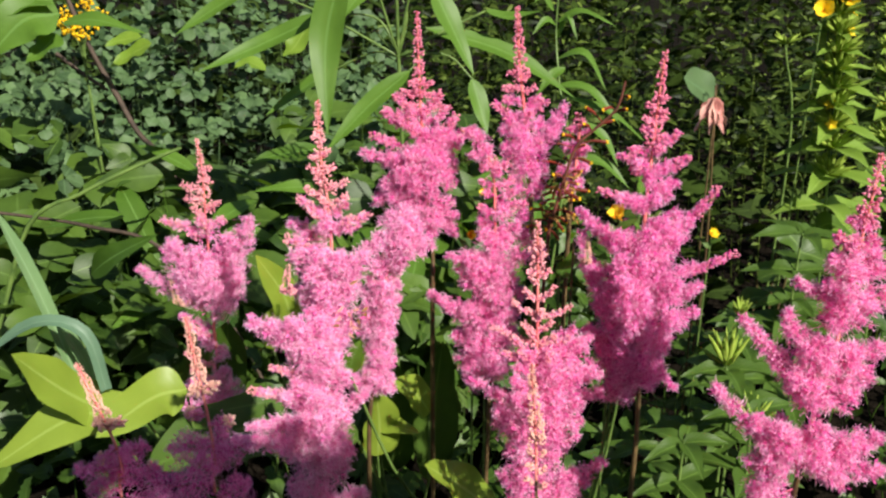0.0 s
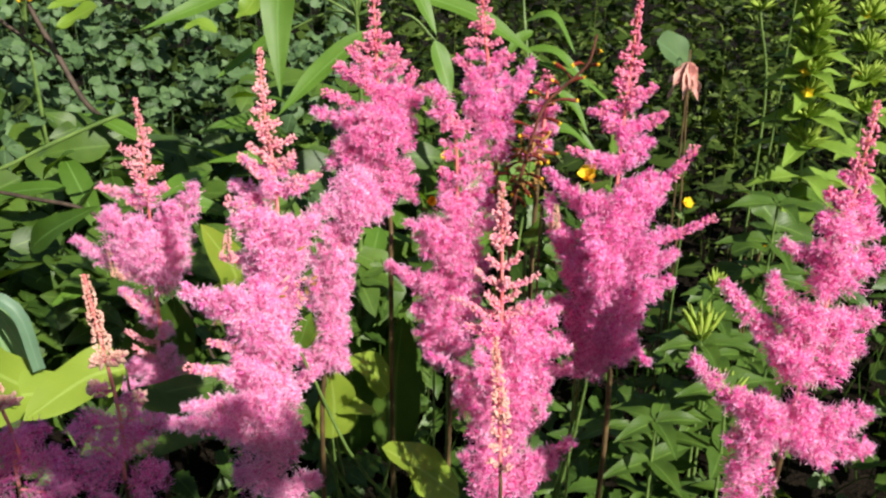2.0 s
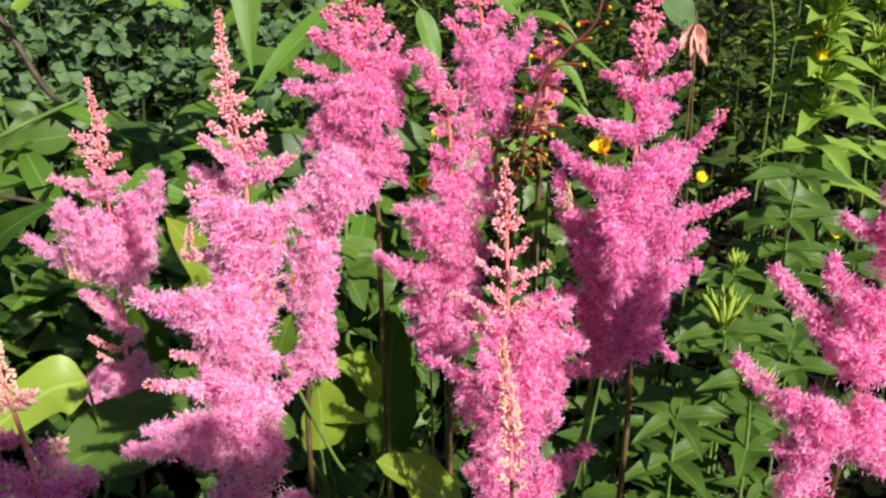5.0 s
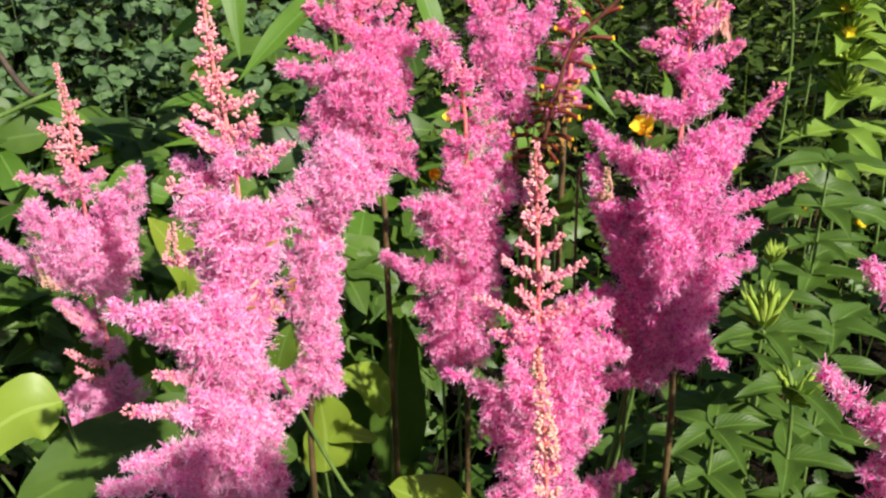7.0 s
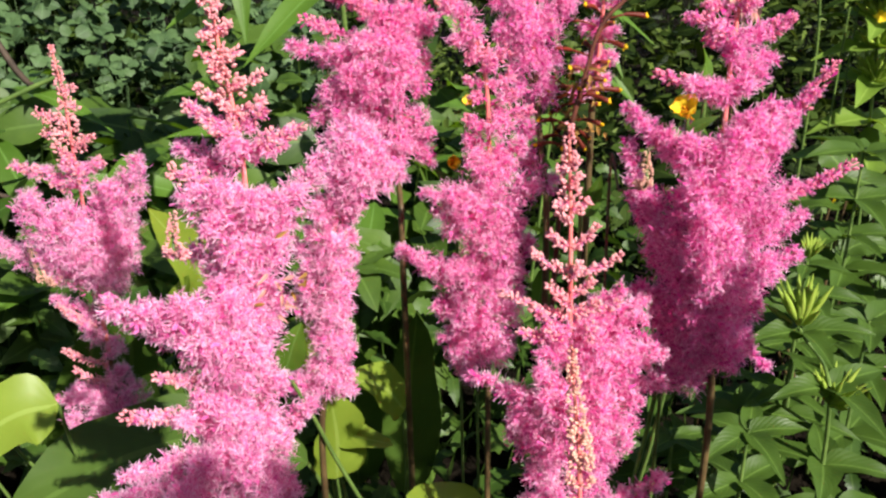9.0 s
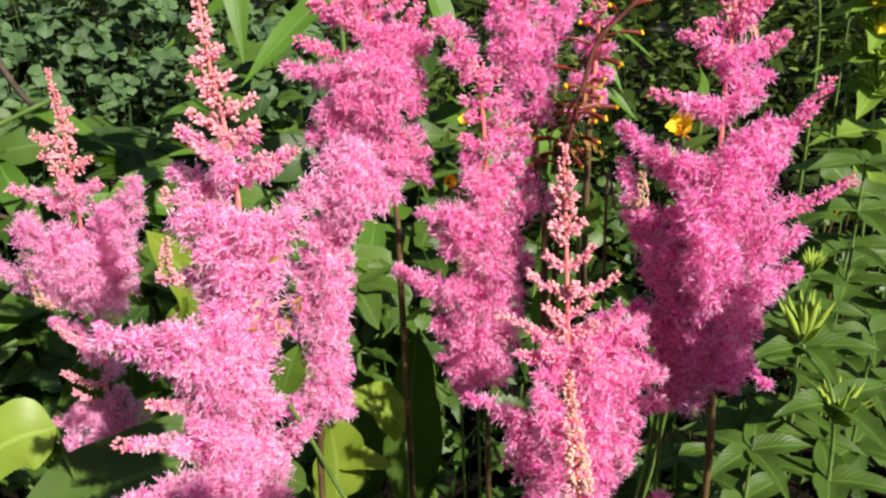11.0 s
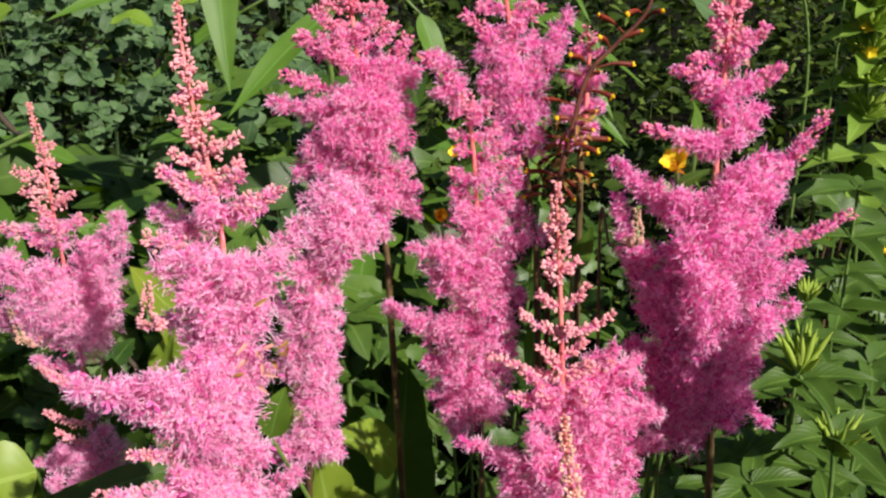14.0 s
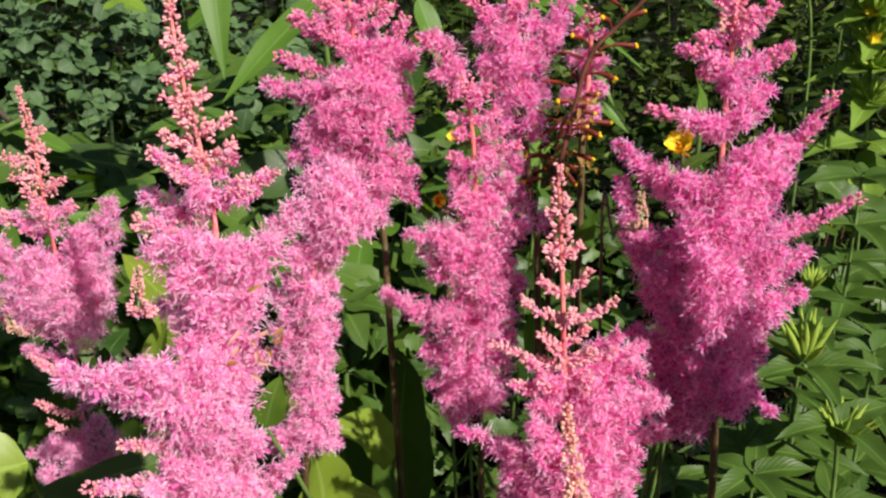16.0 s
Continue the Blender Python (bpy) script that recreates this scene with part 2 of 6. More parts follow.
def tube(soup, line, r0, r1, sides=6, knots=0.0):
    line = np.asarray(line, float)
    n = len(line)
    d = unit(np.gradient(line, axis=0))
    ref = np.array([0.31, 0.86, 0.4])
    a = unit(np.cross(d, ref))
    b = np.cross(d, a)
    r = np.linspace(r0, r1, n) * (1 + knots * rng.uniform(-1, 1, n))
    ang = np.arange(sides) / sides * 2 * np.pi
    v = line[:, None] + r[:, None, None] * (np.cos(ang)[None, :, None] * a[:, None] + np.sin(ang)[None, :, None] * b[:, None])
    i, j = np.meshgrid(np.arange(n - 1), np.arange(sides), indexing="ij")
    k = (j + 1) % sides
    f = np.stack([i * sides + j, i * sides + k, (i + 1) * sides + k, (i + 1) * sides + j], -1).reshape(-1, 4)
    uv = np.stack(np.broadcast_arrays(np.arange(sides) / sides, np.linspace(0, 1, n)[:, None]), -1)
    soup.add(v, f, None, uv)
    tip = soup.n
    soup.add([line[-1] + d[-1] * r1])
    soup.f3.append(np.array([[tip - sides + q, tip - sides + (q + 1) % sides, tip] for q in range(sides)], np.int64))


def bead_shape():
    """A small bud: rings of a drop shape, blunt at the base and pointed at the tip."""
    rings, sides = [(0.0, 0.35), (0.3, 0.95), (0.62, 0.82), (1.0, 0.12)], 6
    v = [(r * 0.5 * math.cos(k / sides * 2 * math.pi), r * 0.5 * math.sin(k / sides * 2 * math.pi), z) for z, r in rings for k in range(sides)]
    f = [(i * sides + k, i * sides + (k + 1) % sides, (i + 1) * sides + (k + 1) % sides, (i + 1) * sides + k) for i in range(len(rings) - 1) for k in range(sides)]
    return np.array(v), np.array(f)


BEAD_V, BEAD_F = bead_shape()


def beads(soup, at, way, length, width):
    at, way = np.asarray(at, float), unit(way)
    n = len(at)
    if n == 0:
        return
    ref = np.where(np.abs(way[:, 2:3]) > 0.9, [[1.0, 0, 0]], [[0, 0, 1.0]])
    a = unit(np.cross(way, ref))
    b = np.cross(way, a)
    L, w = np.broadcast_to(length, n)[:, None, None], np.broadcast_to(width, n)[:, None, None]
    v = at[:, None] + BEAD_V[None, :, 0:1] * w * a[:, None] + BEAD_V[None, :, 1:2] * w * b[:, None] + BEAD_V[None, :, 2:3] * L * way[:, None]
    f = BEAD_F[None] + (np.arange(n) * len(BEAD_V))[:, None, None]
    soup.add(v, f)


def strands(soup, at, way, length, width, curl):
    """Broad inner petals, each a bent strip that ends in a point."""
    n = len(at)
    if n == 0:
        return
    way = unit(way)
    side = unit(np.cross(way, rng.normal(size=(n, 3))))
    bend = np.cross(side, way) * (curl * rng.uniform(-1, 1, n))[:, None]
    L, w = length[:, None], width[:, None]
    m = at + way * L * 0.55 + bend * L * 0.10
    t = at + way * L * 0.92 + bend * L * 0.55
    v = np.stack([at - side * w * 0.3, at + side * w * 0.3, m + side * w * 0.5, m - side * w * 0.5, t], 1)
    base = np.arange(n)[:, None] * 5
    soup.add(v, base + [0, 1, 2, 3], base + [3, 2, 4])


PROFILE = {
    "lance": lambda v: np.sin(np.pi * v ** 0.75) ** 0.9 * (1 - 0.25 * v),
    "strap": lambda v: np.minimum(1, 4 * (1 - v)) ** 0.6 * (0.85 + 0.15 * np.sin(np.pi * v)),
    "ovate": lambda v: np.sin(np.pi * np.clip(v, 0, 1) ** 0.62) ** 0.85 * (1 - 0.12 * v),
    "broad": lambda v: np.sin(np.pi * np.clip(v, 0, 1) ** 0.72) ** 0.62,
    "round": lambda v: np.sin(np.pi * np.clip(v, 0, 1) ** 1.05) ** 0.5,
    "lobed": lambda v: np.sin(np.pi * np.clip(v, 0, 1) ** 0.6) ** 0.6 * (1 + 0.42 * np.cos(v * 2 * np.pi * 1.9 - 1.0)) * 0.85,
    "fan": lambda v: 0.12 + 0.88 * np.clip(v, 0, 1) ** 0.75,
    "scallop": lambda v: np.sin(np.pi * np.clip(v, 0, 1) ** 1.15) ** 0.5 * (1 + 0.14 * np.cos(v * 2 * np.pi * 2.6)),
    "toothed": lambda v: np.sin(np.pi * np.clip(v, 0, 1) ** 0.62) ** 0.8 * (1 + 0.16 * np.sign(np.sin(v * 2 * np.pi * 5.5))),
}


def leaves(soup, at, way, face, length, width, kind="ovate", fold=0.25, droop=0.2, wave=0.06, rows=7, cols=2):
    """Blades that start at `at`, run along `way` and show their upper side towards `face`."""
    at, way, face = np.atleast_2d(at).astype(float), unit(np.atleast_2d(way)), np.atleast_2d(face).astype(float)
    n = len(at)
    side = unit(np.cross(way, face))
    nor = np.cross(side, way)
    L, w = np.broadcast_to(length, n).astype(float), np.broadcast_to(width, n).astype(float)
    fo, dr = np.broadcast_to(fold, n).astype(float), np.broadcast_to(droop, n).astype(float)
    v = np.linspace(0, 1, rows + 1)
    u = np.linspace(-1, 1, cols + 1)
    prof = PROFILE[kind](v)
    prof[-1], prof[0] = prof[-1] if kind == "fan" else 0.015, max(prof[0], 0.05)
    ph = rng.uniform(0, 6.28, n)
    run = v[None] * L[:, None]
    down = dr[:, None] * L[:, None] * v[None] ** 2
    mid = at[:, None] + way[:, None] * run[..., None] - nor[:, None] * down[..., None]
    half = 0.5 * w[:, None] * prof[None]
    rip = wave * w[:, None] * np.sin(v[None] * 9 + ph[:, None])
    lift = fo[:, None, None] * half[..., None] * np.abs(u)[None, None] + (rip * (v[None] * (1 - v[None]) * 4))[..., None] * u[None, None]
    pts = mid[:, :, None] + side[:, None, None] * (half[..., None] * u[None, None])[..., None] + nor[:, None, None] * lift[..., None]
    if kind == "fan":
        # three round lobes at the outer edge
        lobe = 0.13 * np.cos(u * 2.2 * np.pi) - 0.36 * u ** 2
        pts = pts + way[:, None, None] * (L[:, None, None] * (v[None, :, None] ** 3) * lobe[None, None])[..., None]
    i, j = np.meshgrid(np.arange(rows), np.arange(cols), indexing="ij")
    c = cols + 1
    f = np.stack([i * c + j, i * c + j + 1, (i + 1) * c + j + 1, (i + 1) * c + j], -1).reshape(-1, 4)
    f = f[None] + (np.arange(n) * c * (rows + 1))[:, None, None]
    uv = np.stack(np.broadcast_arrays((u[None, None] + 1) / 2, v[None, :, None] + np.zeros((n, 1, 1))), -1)
    soup.add(pts, f, None, uv)


# ---- ground and enclosure ----
def ground():
    s = Soup()
    near = np.linspace(-4, 4, 65)
    xs = np.concatenate([[-400, -60, -12], near, [12, 60, 400]])
    ys = np.concatenate([[-400, -60, -12], near + 1.5, [12, 60, 400]])
    X, Y = np.meshgrid(xs, ys, indexing="ij")
    Z = np.array([[0.02 * noise.noise((x * 4, y * 4, 0)) + 0.012 * noise.noise((x * 13, y * 13, 3)) for y in ys] for x in xs])
    i, j = np.meshgrid(np.arange(len(xs) - 1), np.arange(len(ys) - 1), indexing="ij")
    k = len(ys)
    s.add(np.stack([X, Y, Z - 0.01], -1), np.stack([i * k + j, (i + 1) * k + j, (i + 1) * k + j + 1, i * k + j + 1], -1).reshape(-1, 4))
    tagged(new("ground", s.mesh("ground", SOIL)), "moist garden soil, coloured near black for the shade under the plants", "soil", kind="structure")


ground()


# ---- astilbe flowers ----
def threads(soup, at, way, length, width, curl):
    """Curly linear petals: narrow strips of two lengths that bend one way, deeper at the base (blade coordinate 0) and paler at the tip (1)."""
    n = len(at)
    if n == 0:
        return
    way = unit(way)
    side = unit(np.cross(way, rng.normal(size=(n, 3))))
    bend = np.cross(side, way)
    turn = curl * rng.uniform(-1, 1, n)
    p, d, rows = at, way, []
    for k, (step, w) in enumerate(((0.0, 0.6), (0.5, 1.0), (0.5, 0.55))):
        d = unit(d * np.cos(turn * (k > 0))[:, None] + bend * np.sin(turn * (k > 0))[:, None])
        bend = np.cross(side, d)
        p = p + d * (length * step)[:, None]
        rows += [p - side * (width * w * 0.5)[:, None], p + side * (width * w * 0.5)[:, None]]
    base = np.arange(n)[:, None] * 6
    tone = np.tile(np.repeat([0.0, 0.6, 1.05], 2)[:, None] * [1, 0], (n, 1))
    soup.add(np.stack(rows, 1), np.concatenate([base + [0, 1, 3, 2], base + [2, 3, 5, 4]]), None, tone)


def flower_branch(parent, base, tip, r, budding, petal, bud, arch=0.12, fine=1.0):
    """A side branch of a plume: twiglets set with small starry flowers; budding 2: closed buds, 1: buds at the tip, 0: open."""
    base, tip = np.asarray(base, float), np.asarray(tip, float)
    way = tip - base
    length = max(np.linalg.norm(way), 1e-4)
    out = way / length
    if budding < 2:
        # the petals reach past the end of the branch
        length -= (0.0072, 0.0035)[budding] * fine * float(np.clip((length - 0.035) / 0.03, 0, 1))
        way = out * length
        tip = base + way
    lift = np.array([0, 0, 1.0]) - out * out[2]
    if np.linalg.norm(lift) < 0.3:
        lift = np.array([0, -0.3, 0.0])
    line = curve([base, base + way * 0.5 - lift * length * arch, tip], 13)
    tang = unit(np.gradient(line, axis=0))
    stalk, s, cl = Soup(), Soup(), Soup()
    tube(stalk, line, 0.0009, 0.0004, 5)

    def along(t):
        x = np.clip(t, 0, 1) * 12
        i = np.minimum(x.astype(int), 11)
        f = (x - i)[:, None]
        return line[i] * (1 - f) + line[i + 1] * f, unit(tang[i] * (1 - f) + tang[i + 1] * f)

    def ring(d):
        return unit(np.cross(d, rng.normal(size=d.shape)))
    mm = length * 1000
    open_to = {0: 0.98, 1: 0.92, 2: 0.0}[budding]
    if open_to:
        fluff = 0.0088 * fine * (0.6 if budding else 1.0)
        body = max(r - 0.55 * fluff, 0.0012)
        # twiglets leave the branch in a spiral; flowers sit in clumps along them
        count = int(mm * open_to * (0.40 + 0.060 * body * 1000) / fine ** 1.5) + 5
        t = rng.uniform(0.05, open_to, count)
        p, d = along(t)
        ra = ring(d)
        env = body * (0.62 + 0.38 * np.sin(np.pi * np.clip(t * 1.1 + 0.1, 0, 1))) * np.where(t > 0.55, 1 - 0.62 * ((t - 0.55) / 0.45) ** 2, 1.0)
        env = env * rng.uniform(0.72, 1.1, count)
        go = unit(ra + d * 0.55)
        k = 3
        u = np.tile(np.array([0.35, 0.72, 1.0]), count)
        at = np.repeat(p, k, 0) + np.repeat(go * env[:, None], k, 0) * u[:, None] + rng.normal(0, 0.0007 * fine, (count * k, 3))
        face = np.repeat(go, k, 0)
        m = 6
        n = len(at) * m
        young = np.repeat(np.repeat(1 - 0.35 * t, k), m)
        spray = np.repeat(face, m, 0) * 0.8 + rng.normal(size=(n, 3)) * 0.72
        threads(s, np.repeat(at, m, 0), spray, rng.uniform(0.45, 1.1, n) * np.where(rng.uniform(0, 1, n) < 0.12, 1.3, 1.0) * fluff * young, rng.uniform(0.00044, 0.00078, n) * fine, 1.15)
        # broad inner petals close the heart of the branch; their deep colour paints its shade
        n = int(count * 0.9)
        t = rng.uniform(0.03, open_to, n)
        p, d = along(t)
        ra = ring(d)
        strands(s, p + ra * (body * rng.uniform(0.1, 0.6, n))[:, None], ra * 0.3 + d + rng.normal(size=(n, 3)) * 0.6, rng.uniform(0.004, 0.006, n) * fine, rng.uniform(0.0014, 0.0024, n) * fine, 0.8)
    if budding:
        start = 0.05 if budding == 2 else 0.5
        n = int((1 - start) * mm * (1.9 + 0.22 * r * 1000) * (0.8 if budding == 2 else 0.38) / fine) + 6
        t = rng.uniform(start, 1.0, n)
        p, d = along(t)
        ra = ring(d)
        p = p + ra * (r * (1.0 - 0.55 * t) * rng.uniform(0.15, 0.85, n))[:, None]
        beads(cl, p, ra + d * 0.8, rng.uniform(0.0020, 0.0034, n), rng.uniform(0.0016, 0.0025, n))
        if budding == 2:
            m = int(mm * 1.6) + 3
            p, d = along(rng.uniform(0.0, 0.8, m))
            ra = ring(d)
            threads(s, np.repeat(p, 3, 0), np.repeat(ra, 3, 0) + rng.normal(size=(m * 3, 3)) * 0.6, rng.uniform(0.0018, 0.0034, m * 3), rng.uniform(0.0005, 0.0008, m * 3), 0.5)
    stem = part("flower_branch", stalk, BRANCHLET, parent)
    if s.n:
        o = new("flower_fluff", s.mesh("flower_fluff", petal, parent.location))
        o.parent = stem
    if cl.n:
        o = new("budding_tip", cl.mesh("budding_tip", bud, parent.location))
        o.parent = stem
    return stem


def astilbe(stem, spike_from, tiers, petal, bud, label, fill=5, stalk=RACHIS, thick=1.0, fine=1.0):
    """One flowering stem: stalk, bud spike at the top and side branches (height, reach in cm, radius in cm, budding, sag)."""
    line = curve(stem, 60)
    foot = line[-1]
    ob = thing("astilbe", tuple(foot), label, "flower", "astilbe flowers")
    top_cut = int(np.argmin(np.abs(line[:, 2] - (float(np.percentile([t[0] for t in tiers], 30)) - 0.01))))
    s = Soup()
    tube(s, line[:top_cut + 1], 0.0008, 0.0022 * thick, 7)
    part("flower_stalk", s, stalk, ob, "reddish flower stalk")
    s = Soup()
    tube(s, line[top_cut:], 0.0022 * thick, 0.0031 * thick, 8)
    part("stem", s, STALK, ob, "brownish lower stem")

    def on_stem(z):
        return np.array([np.interp(z, line[::-1, 2], line[::-1, i]) for i in range(3)])
    # spike of buds
    top = line[0]
    span = top[2] - spike_from
    b = Soup()
    n = int(span * 1000 * 3.0 / fine ** 1.5)
    t = rng.uniform(0, 1, n) ** 0.85
    c = np.array([on_stem(top[2] - q * span) for q in t])
    step = np.round(t * span / 0.0115) * 0.0115 / max(span, 1e-6)
    az = rng.uniform(0, 2 * np.pi, n)
    reach = 0.0012 + 0.0066 * fine * np.clip(t, 0, 1) * (0.28 + 0.72 * np.cos((t - step) * span / 0.0115 * np.pi) ** 2)
    d = np.stack([np.cos(az), np.sin(az), rng.uniform(0.2, 0.9, n)], 1)
    beads(b, c + d * reach[:, None], d, (0.0020 + 0.0018 * t * rng.uniform(0.4, 1, n)) * fine, (0.0016 + 0.0010 * t) * fine)
    part("bud_spike", b, bud, ob, "tapering spike of closed buds")
    for z, dx, dy, dz, r, budding, *sag in tiers:
        base = on_stem(z)
        flower_branch(ob, base, base + np.array([dx, dy, dz]) / 100, max(r * (1.50, 1.30, 1.05)[budding], 0.28 * fine) / 100, budding, petal, bud, sag[0] if sag else 0.08, fine)
    # shorter branches on the far side of the stalk
    opens = [t for t in tiers if t[5] == 0]
    for k in range(fill if opens else 0):
        z, dx, dy, dz, r, *_ = opens[(k * 5 + 2) % len(opens)]
        size = math.hypot(dx, dz) * rng.uniform(0.3, 0.5)
        turn = rng.uniform(0.2, 0.8) * math.pi
        base = on_stem(z)
        flower_branch(ob, base, base + np.array([math.cos(turn) * size, math.sin(turn) * size + 1.0, abs(dz) * 0.5]) / 100, r / 100, 0, petal, bud, 0.1, fine)
    return ob


LOOK_ONE = (PETAL_LILAC, BUD, "pale lilac-pink astilbe plume with a salmon bud spike", 5)
LOOK_TWO = (PETAL_LILAC, BUD, "broad lilac-pink astilbe plume with a long salmon bud spike", 5)
LOOK_THREE = (PETAL, BUD_PINK, "pink astilbe plume standing among the taller stems", 5)
LOOK_FOUR = (PETAL, BUD_PINK, "slender rose-pink astilbe plume with drooping side branches", 5)
LOOK_FIVE = (PETAL_DEEP, BUD_PINK, "deep pink astilbe plume behind the others", 5)
LOOK_SIX = (PETAL, BUD, "young pink astilbe plume with a red stalk and peach buds", 5)
LOOK_SEVEN = (PETAL_DEEP, BUD_PINK, "tall deep pink astilbe plume with wide-spread branches", 5)
LOOK_EIGHT = (PETAL, BUD_PINK, "pink astilbe plume leaning outward", 5)
LOOK_NINE = (PETAL_DEEP, BUD_PALE, "astilbe plume with a peach bud spike, close by", 2, RACHIS, 0.45, 0.5)
LOOK_TEN = (PETAL_DEEP, BUD_PALE, "low astilbe plume with a pale bud tip", 2, RACHIS, 0.45, 0.5)
LOOK_TWELVE = (PETAL_LILAC, BUD, "pale fluffy astilbe plume with arching branches", 5)
LOOK_THIRTEEN = (PETAL, BUD_PINK, "small pink astilbe plume beside a dark red stem", 5)
LOOK_FOURTEEN = (PETAL, BUD_PALE, "thin peach-coloured astilbe bud spike", 0, RACHIS, 0.7, 1.0)
LOOK_FIFTEEN = (PETAL, BUD_PALE, "tiny pale astilbe bud spike between the plumes", 0, STALK_GREEN, 0.4, 0.5)
LOOK_SIXTEEN = (PETAL, BUD, "small salmon astilbe bud spike at a plume's foot", 0, STALK_GREEN, 0.4, 0.68)
LOOK_SEVENTEEN = (PETAL, BUD_PALE, "small faded astilbe spike with yellowish buds", 0, STALK_GREEN, 0.4, 0.68)
STEM_TWO = [(-0.114, 0.740, 0.706), (-0.114, 0.740, 0.660), (-0.107, 0.740, 0.578), (-0.114, 0.740, 0.484), (-0.130, 0.740, 0.359), (-0.138, 0.800, 0.000)]
TIER_TWO_A = [(0.678, -0.6, -0.3, -0.6, 0.23, 2, 0.1), (0.672, 0.5, -0.3, -0.4, 0.23, 2, 0.1), (0.659, -0.9, 0.0, -0.6, 0.27, 2, -0.1), (0.657, 0.9, 0.0, 0.3, 0.3, 2, 0.1), (0.639, -1.4, 0.0, 0.6, 0.4, 2, 0.1), (0.642, 1.1, 0.0, 0.3, 0.4, 2, 0.1), (0.63, -0.8, -0.5, 0.8, 0.4, 2, 0.1), (0.625, 2.1, 0.0, 0.7, 0.43, 2, 0.1), (0.616, -2.0, 0.0, 0.9, 0.44, 2, 0.1), (0.61, 2.0, 0.0, 0.8, 0.53, 2, 0.1), (0.607, -0.4, -1.0, 0.9, 0.4, 2, 0.1), (0.596, -2.9, -0.5, 2.1, 0.67, 1, 0.05), (0.598, 1.8, -0.5, 1.5, 0.63, 1, 0.1)]
TIER_TWO_B = [(0.593, -1.2, -1.5, 1.3, 0.72, 1, 0.05), (0.581, 3.9, 0.0, 2.1, 0.73, 1, 0.06), (0.585, 2.1, -1.0, 1.3, 0.79, 1, 0.1), (0.576, -4.7, 2.0, 1.2, 0.97, 0, 0.05), (0.583, -0.5, -1.5, 1.1, 0.81, 0, 0.1), (0.555, -4.3, -1.0, 2.5, 0.92, 1, 0.0), (0.542, -3.6, -2.0, 2.8, 1.36, 0, 0.05), (0.544, -1.2, -3.0, 3.0, 1.39, 0, 0.05), (0.537, -1.7, -3.5, 1.5, 1.4, 0, 0.1), (0.537, 1.0, -3.5, 3.0, 1.44, 0, 0.1), (0.529, 2.6, -3.0, 3.7, 1.3, 0, 0.1), (0.528, 5.7, -1.5, 6.3, 1.09, 0, 0.08), (0.529, 4.1, -2.5, 4.2, 1.23, 0, 0.08)]
TIER_TWO_C = [(0.522, -4.2, -0.5, 0.1, 0.96, 0, 0.0), (0.507, -0.2, -3.5, 3.4, 1.47, 0, 0.1), (0.507, 2.3, -3.0, 3.2, 1.4, 0, 0.1), (0.503, -1.9, -1.5, 1.7, 1.25, 0, 0.1), (0.463, -5.2, -11.0, 7.7, 1.19, 0, 0.02), (0.46, -3.8, -10.0, 7.0, 1.48, 0, 0.03), (0.463, -1.9, -9.0, 6.6, 1.63, 0, 0.05), (0.455, -1.5, -8.0, 4.9, 1.84, 0, 0.05), (0.472, -0.1, -7.0, 4.7, 1.62, 0, 0.1), (0.468, 0.8, -5.0, 4.0, 1.62, 0, 0.1), (0.452, 0.2, -7.0, 4.3, 1.66, 0, 0.05), (0.468, 2.1, -3.0, 1.9, 1.39, 0, 0.1), (0.444, 1.6, -5.0, 3.5, 1.59, 0, 0.05)]
TIER_TWO_D = [(0.432, 3.4, -4.0, 2.2, 1.25, 0, 0.1), (0.429, -3.6, -7.0, 4.8, 0.52, 1, 0.0), (0.42, -1.6, -6.0, 3.6, 1.28, 0, 0.05), (0.406, -5.0, -8.0, 5.2, 0.68, 1, 0.0), (0.401, -2.4, -7.0, 4.8, 1.11, 0, 0.0), (0.406, 0.5, -7.0, 4.5, 1.59, 0, 0.05), (0.396, 2.5, -3.0, 2.7, 1.36, 0, 0.05), (0.382, 5.9, -1.0, 4.0, 1.02, 0, 0.05), (0.372, 3.8, -3.0, 3.2, 1.47, 0, 0.05), (0.372, -4.6, -11.0, 6.5, 0.9, 0, -0.03), (0.369, -0.6, -10.0, 6.8, 1.31, 0, 0.0), (0.342, -5.6, -13.0, 9.2, 0.97, 0, -0.02), (0.342, -1.9, -11.0, 7.7, 1.49, 0, 0.0)]
TIER_TWO_E = [(0.367, 2.2, -9.0, 6.1, 1.91, 0, 0.0), (0.341, 3.1, -9.0, 6.3, 1.96, 0, 0.0), (0.347, 4.3, -5.0, 2.7, 1.66, 0, 0.0), (0.323, 3.0, -2.0, 0.9, 1.54, 0, 0.0), (0.33, -1.0, -4.0, 3.5, 1.85, 0, 0.0), (0.291, -1.6, -4.0, 2.8, 1.92, 0, 0.0), (0.291, 0.6, -3.0, 1.3, 1.82, 0, 0.0), (0.264, 5.8, 0.0, 2.0, 1.35, 0, 0.05), (0.257, 3.3, -1.0, 2.5, 1.48, 0, 0.05), (0.492, 0.0, -3.5, 2.4, 1.41, 0, 0.05), (0.488, 2.2, -2.5, 2.1, 1.16, 0, 0.05), (0.492, -1.5, -4.0, 2.4, 1.14, 0, 0.0), (0.515, 2.9, -2.0, 2.4, 1.07, 0, 0.05)]
TIER_TWO_F = [(0.476, 2.7, -2.0, 2.0, 1.04, 0, 0.05)]
broad_plume = astilbe(STEM_TWO, 0.615, TIER_TWO_A + TIER_TWO_B + TIER_TWO_C + TIER_TWO_D + TIER_TWO_E + TIER_TWO_F, *LOOK_TWO)
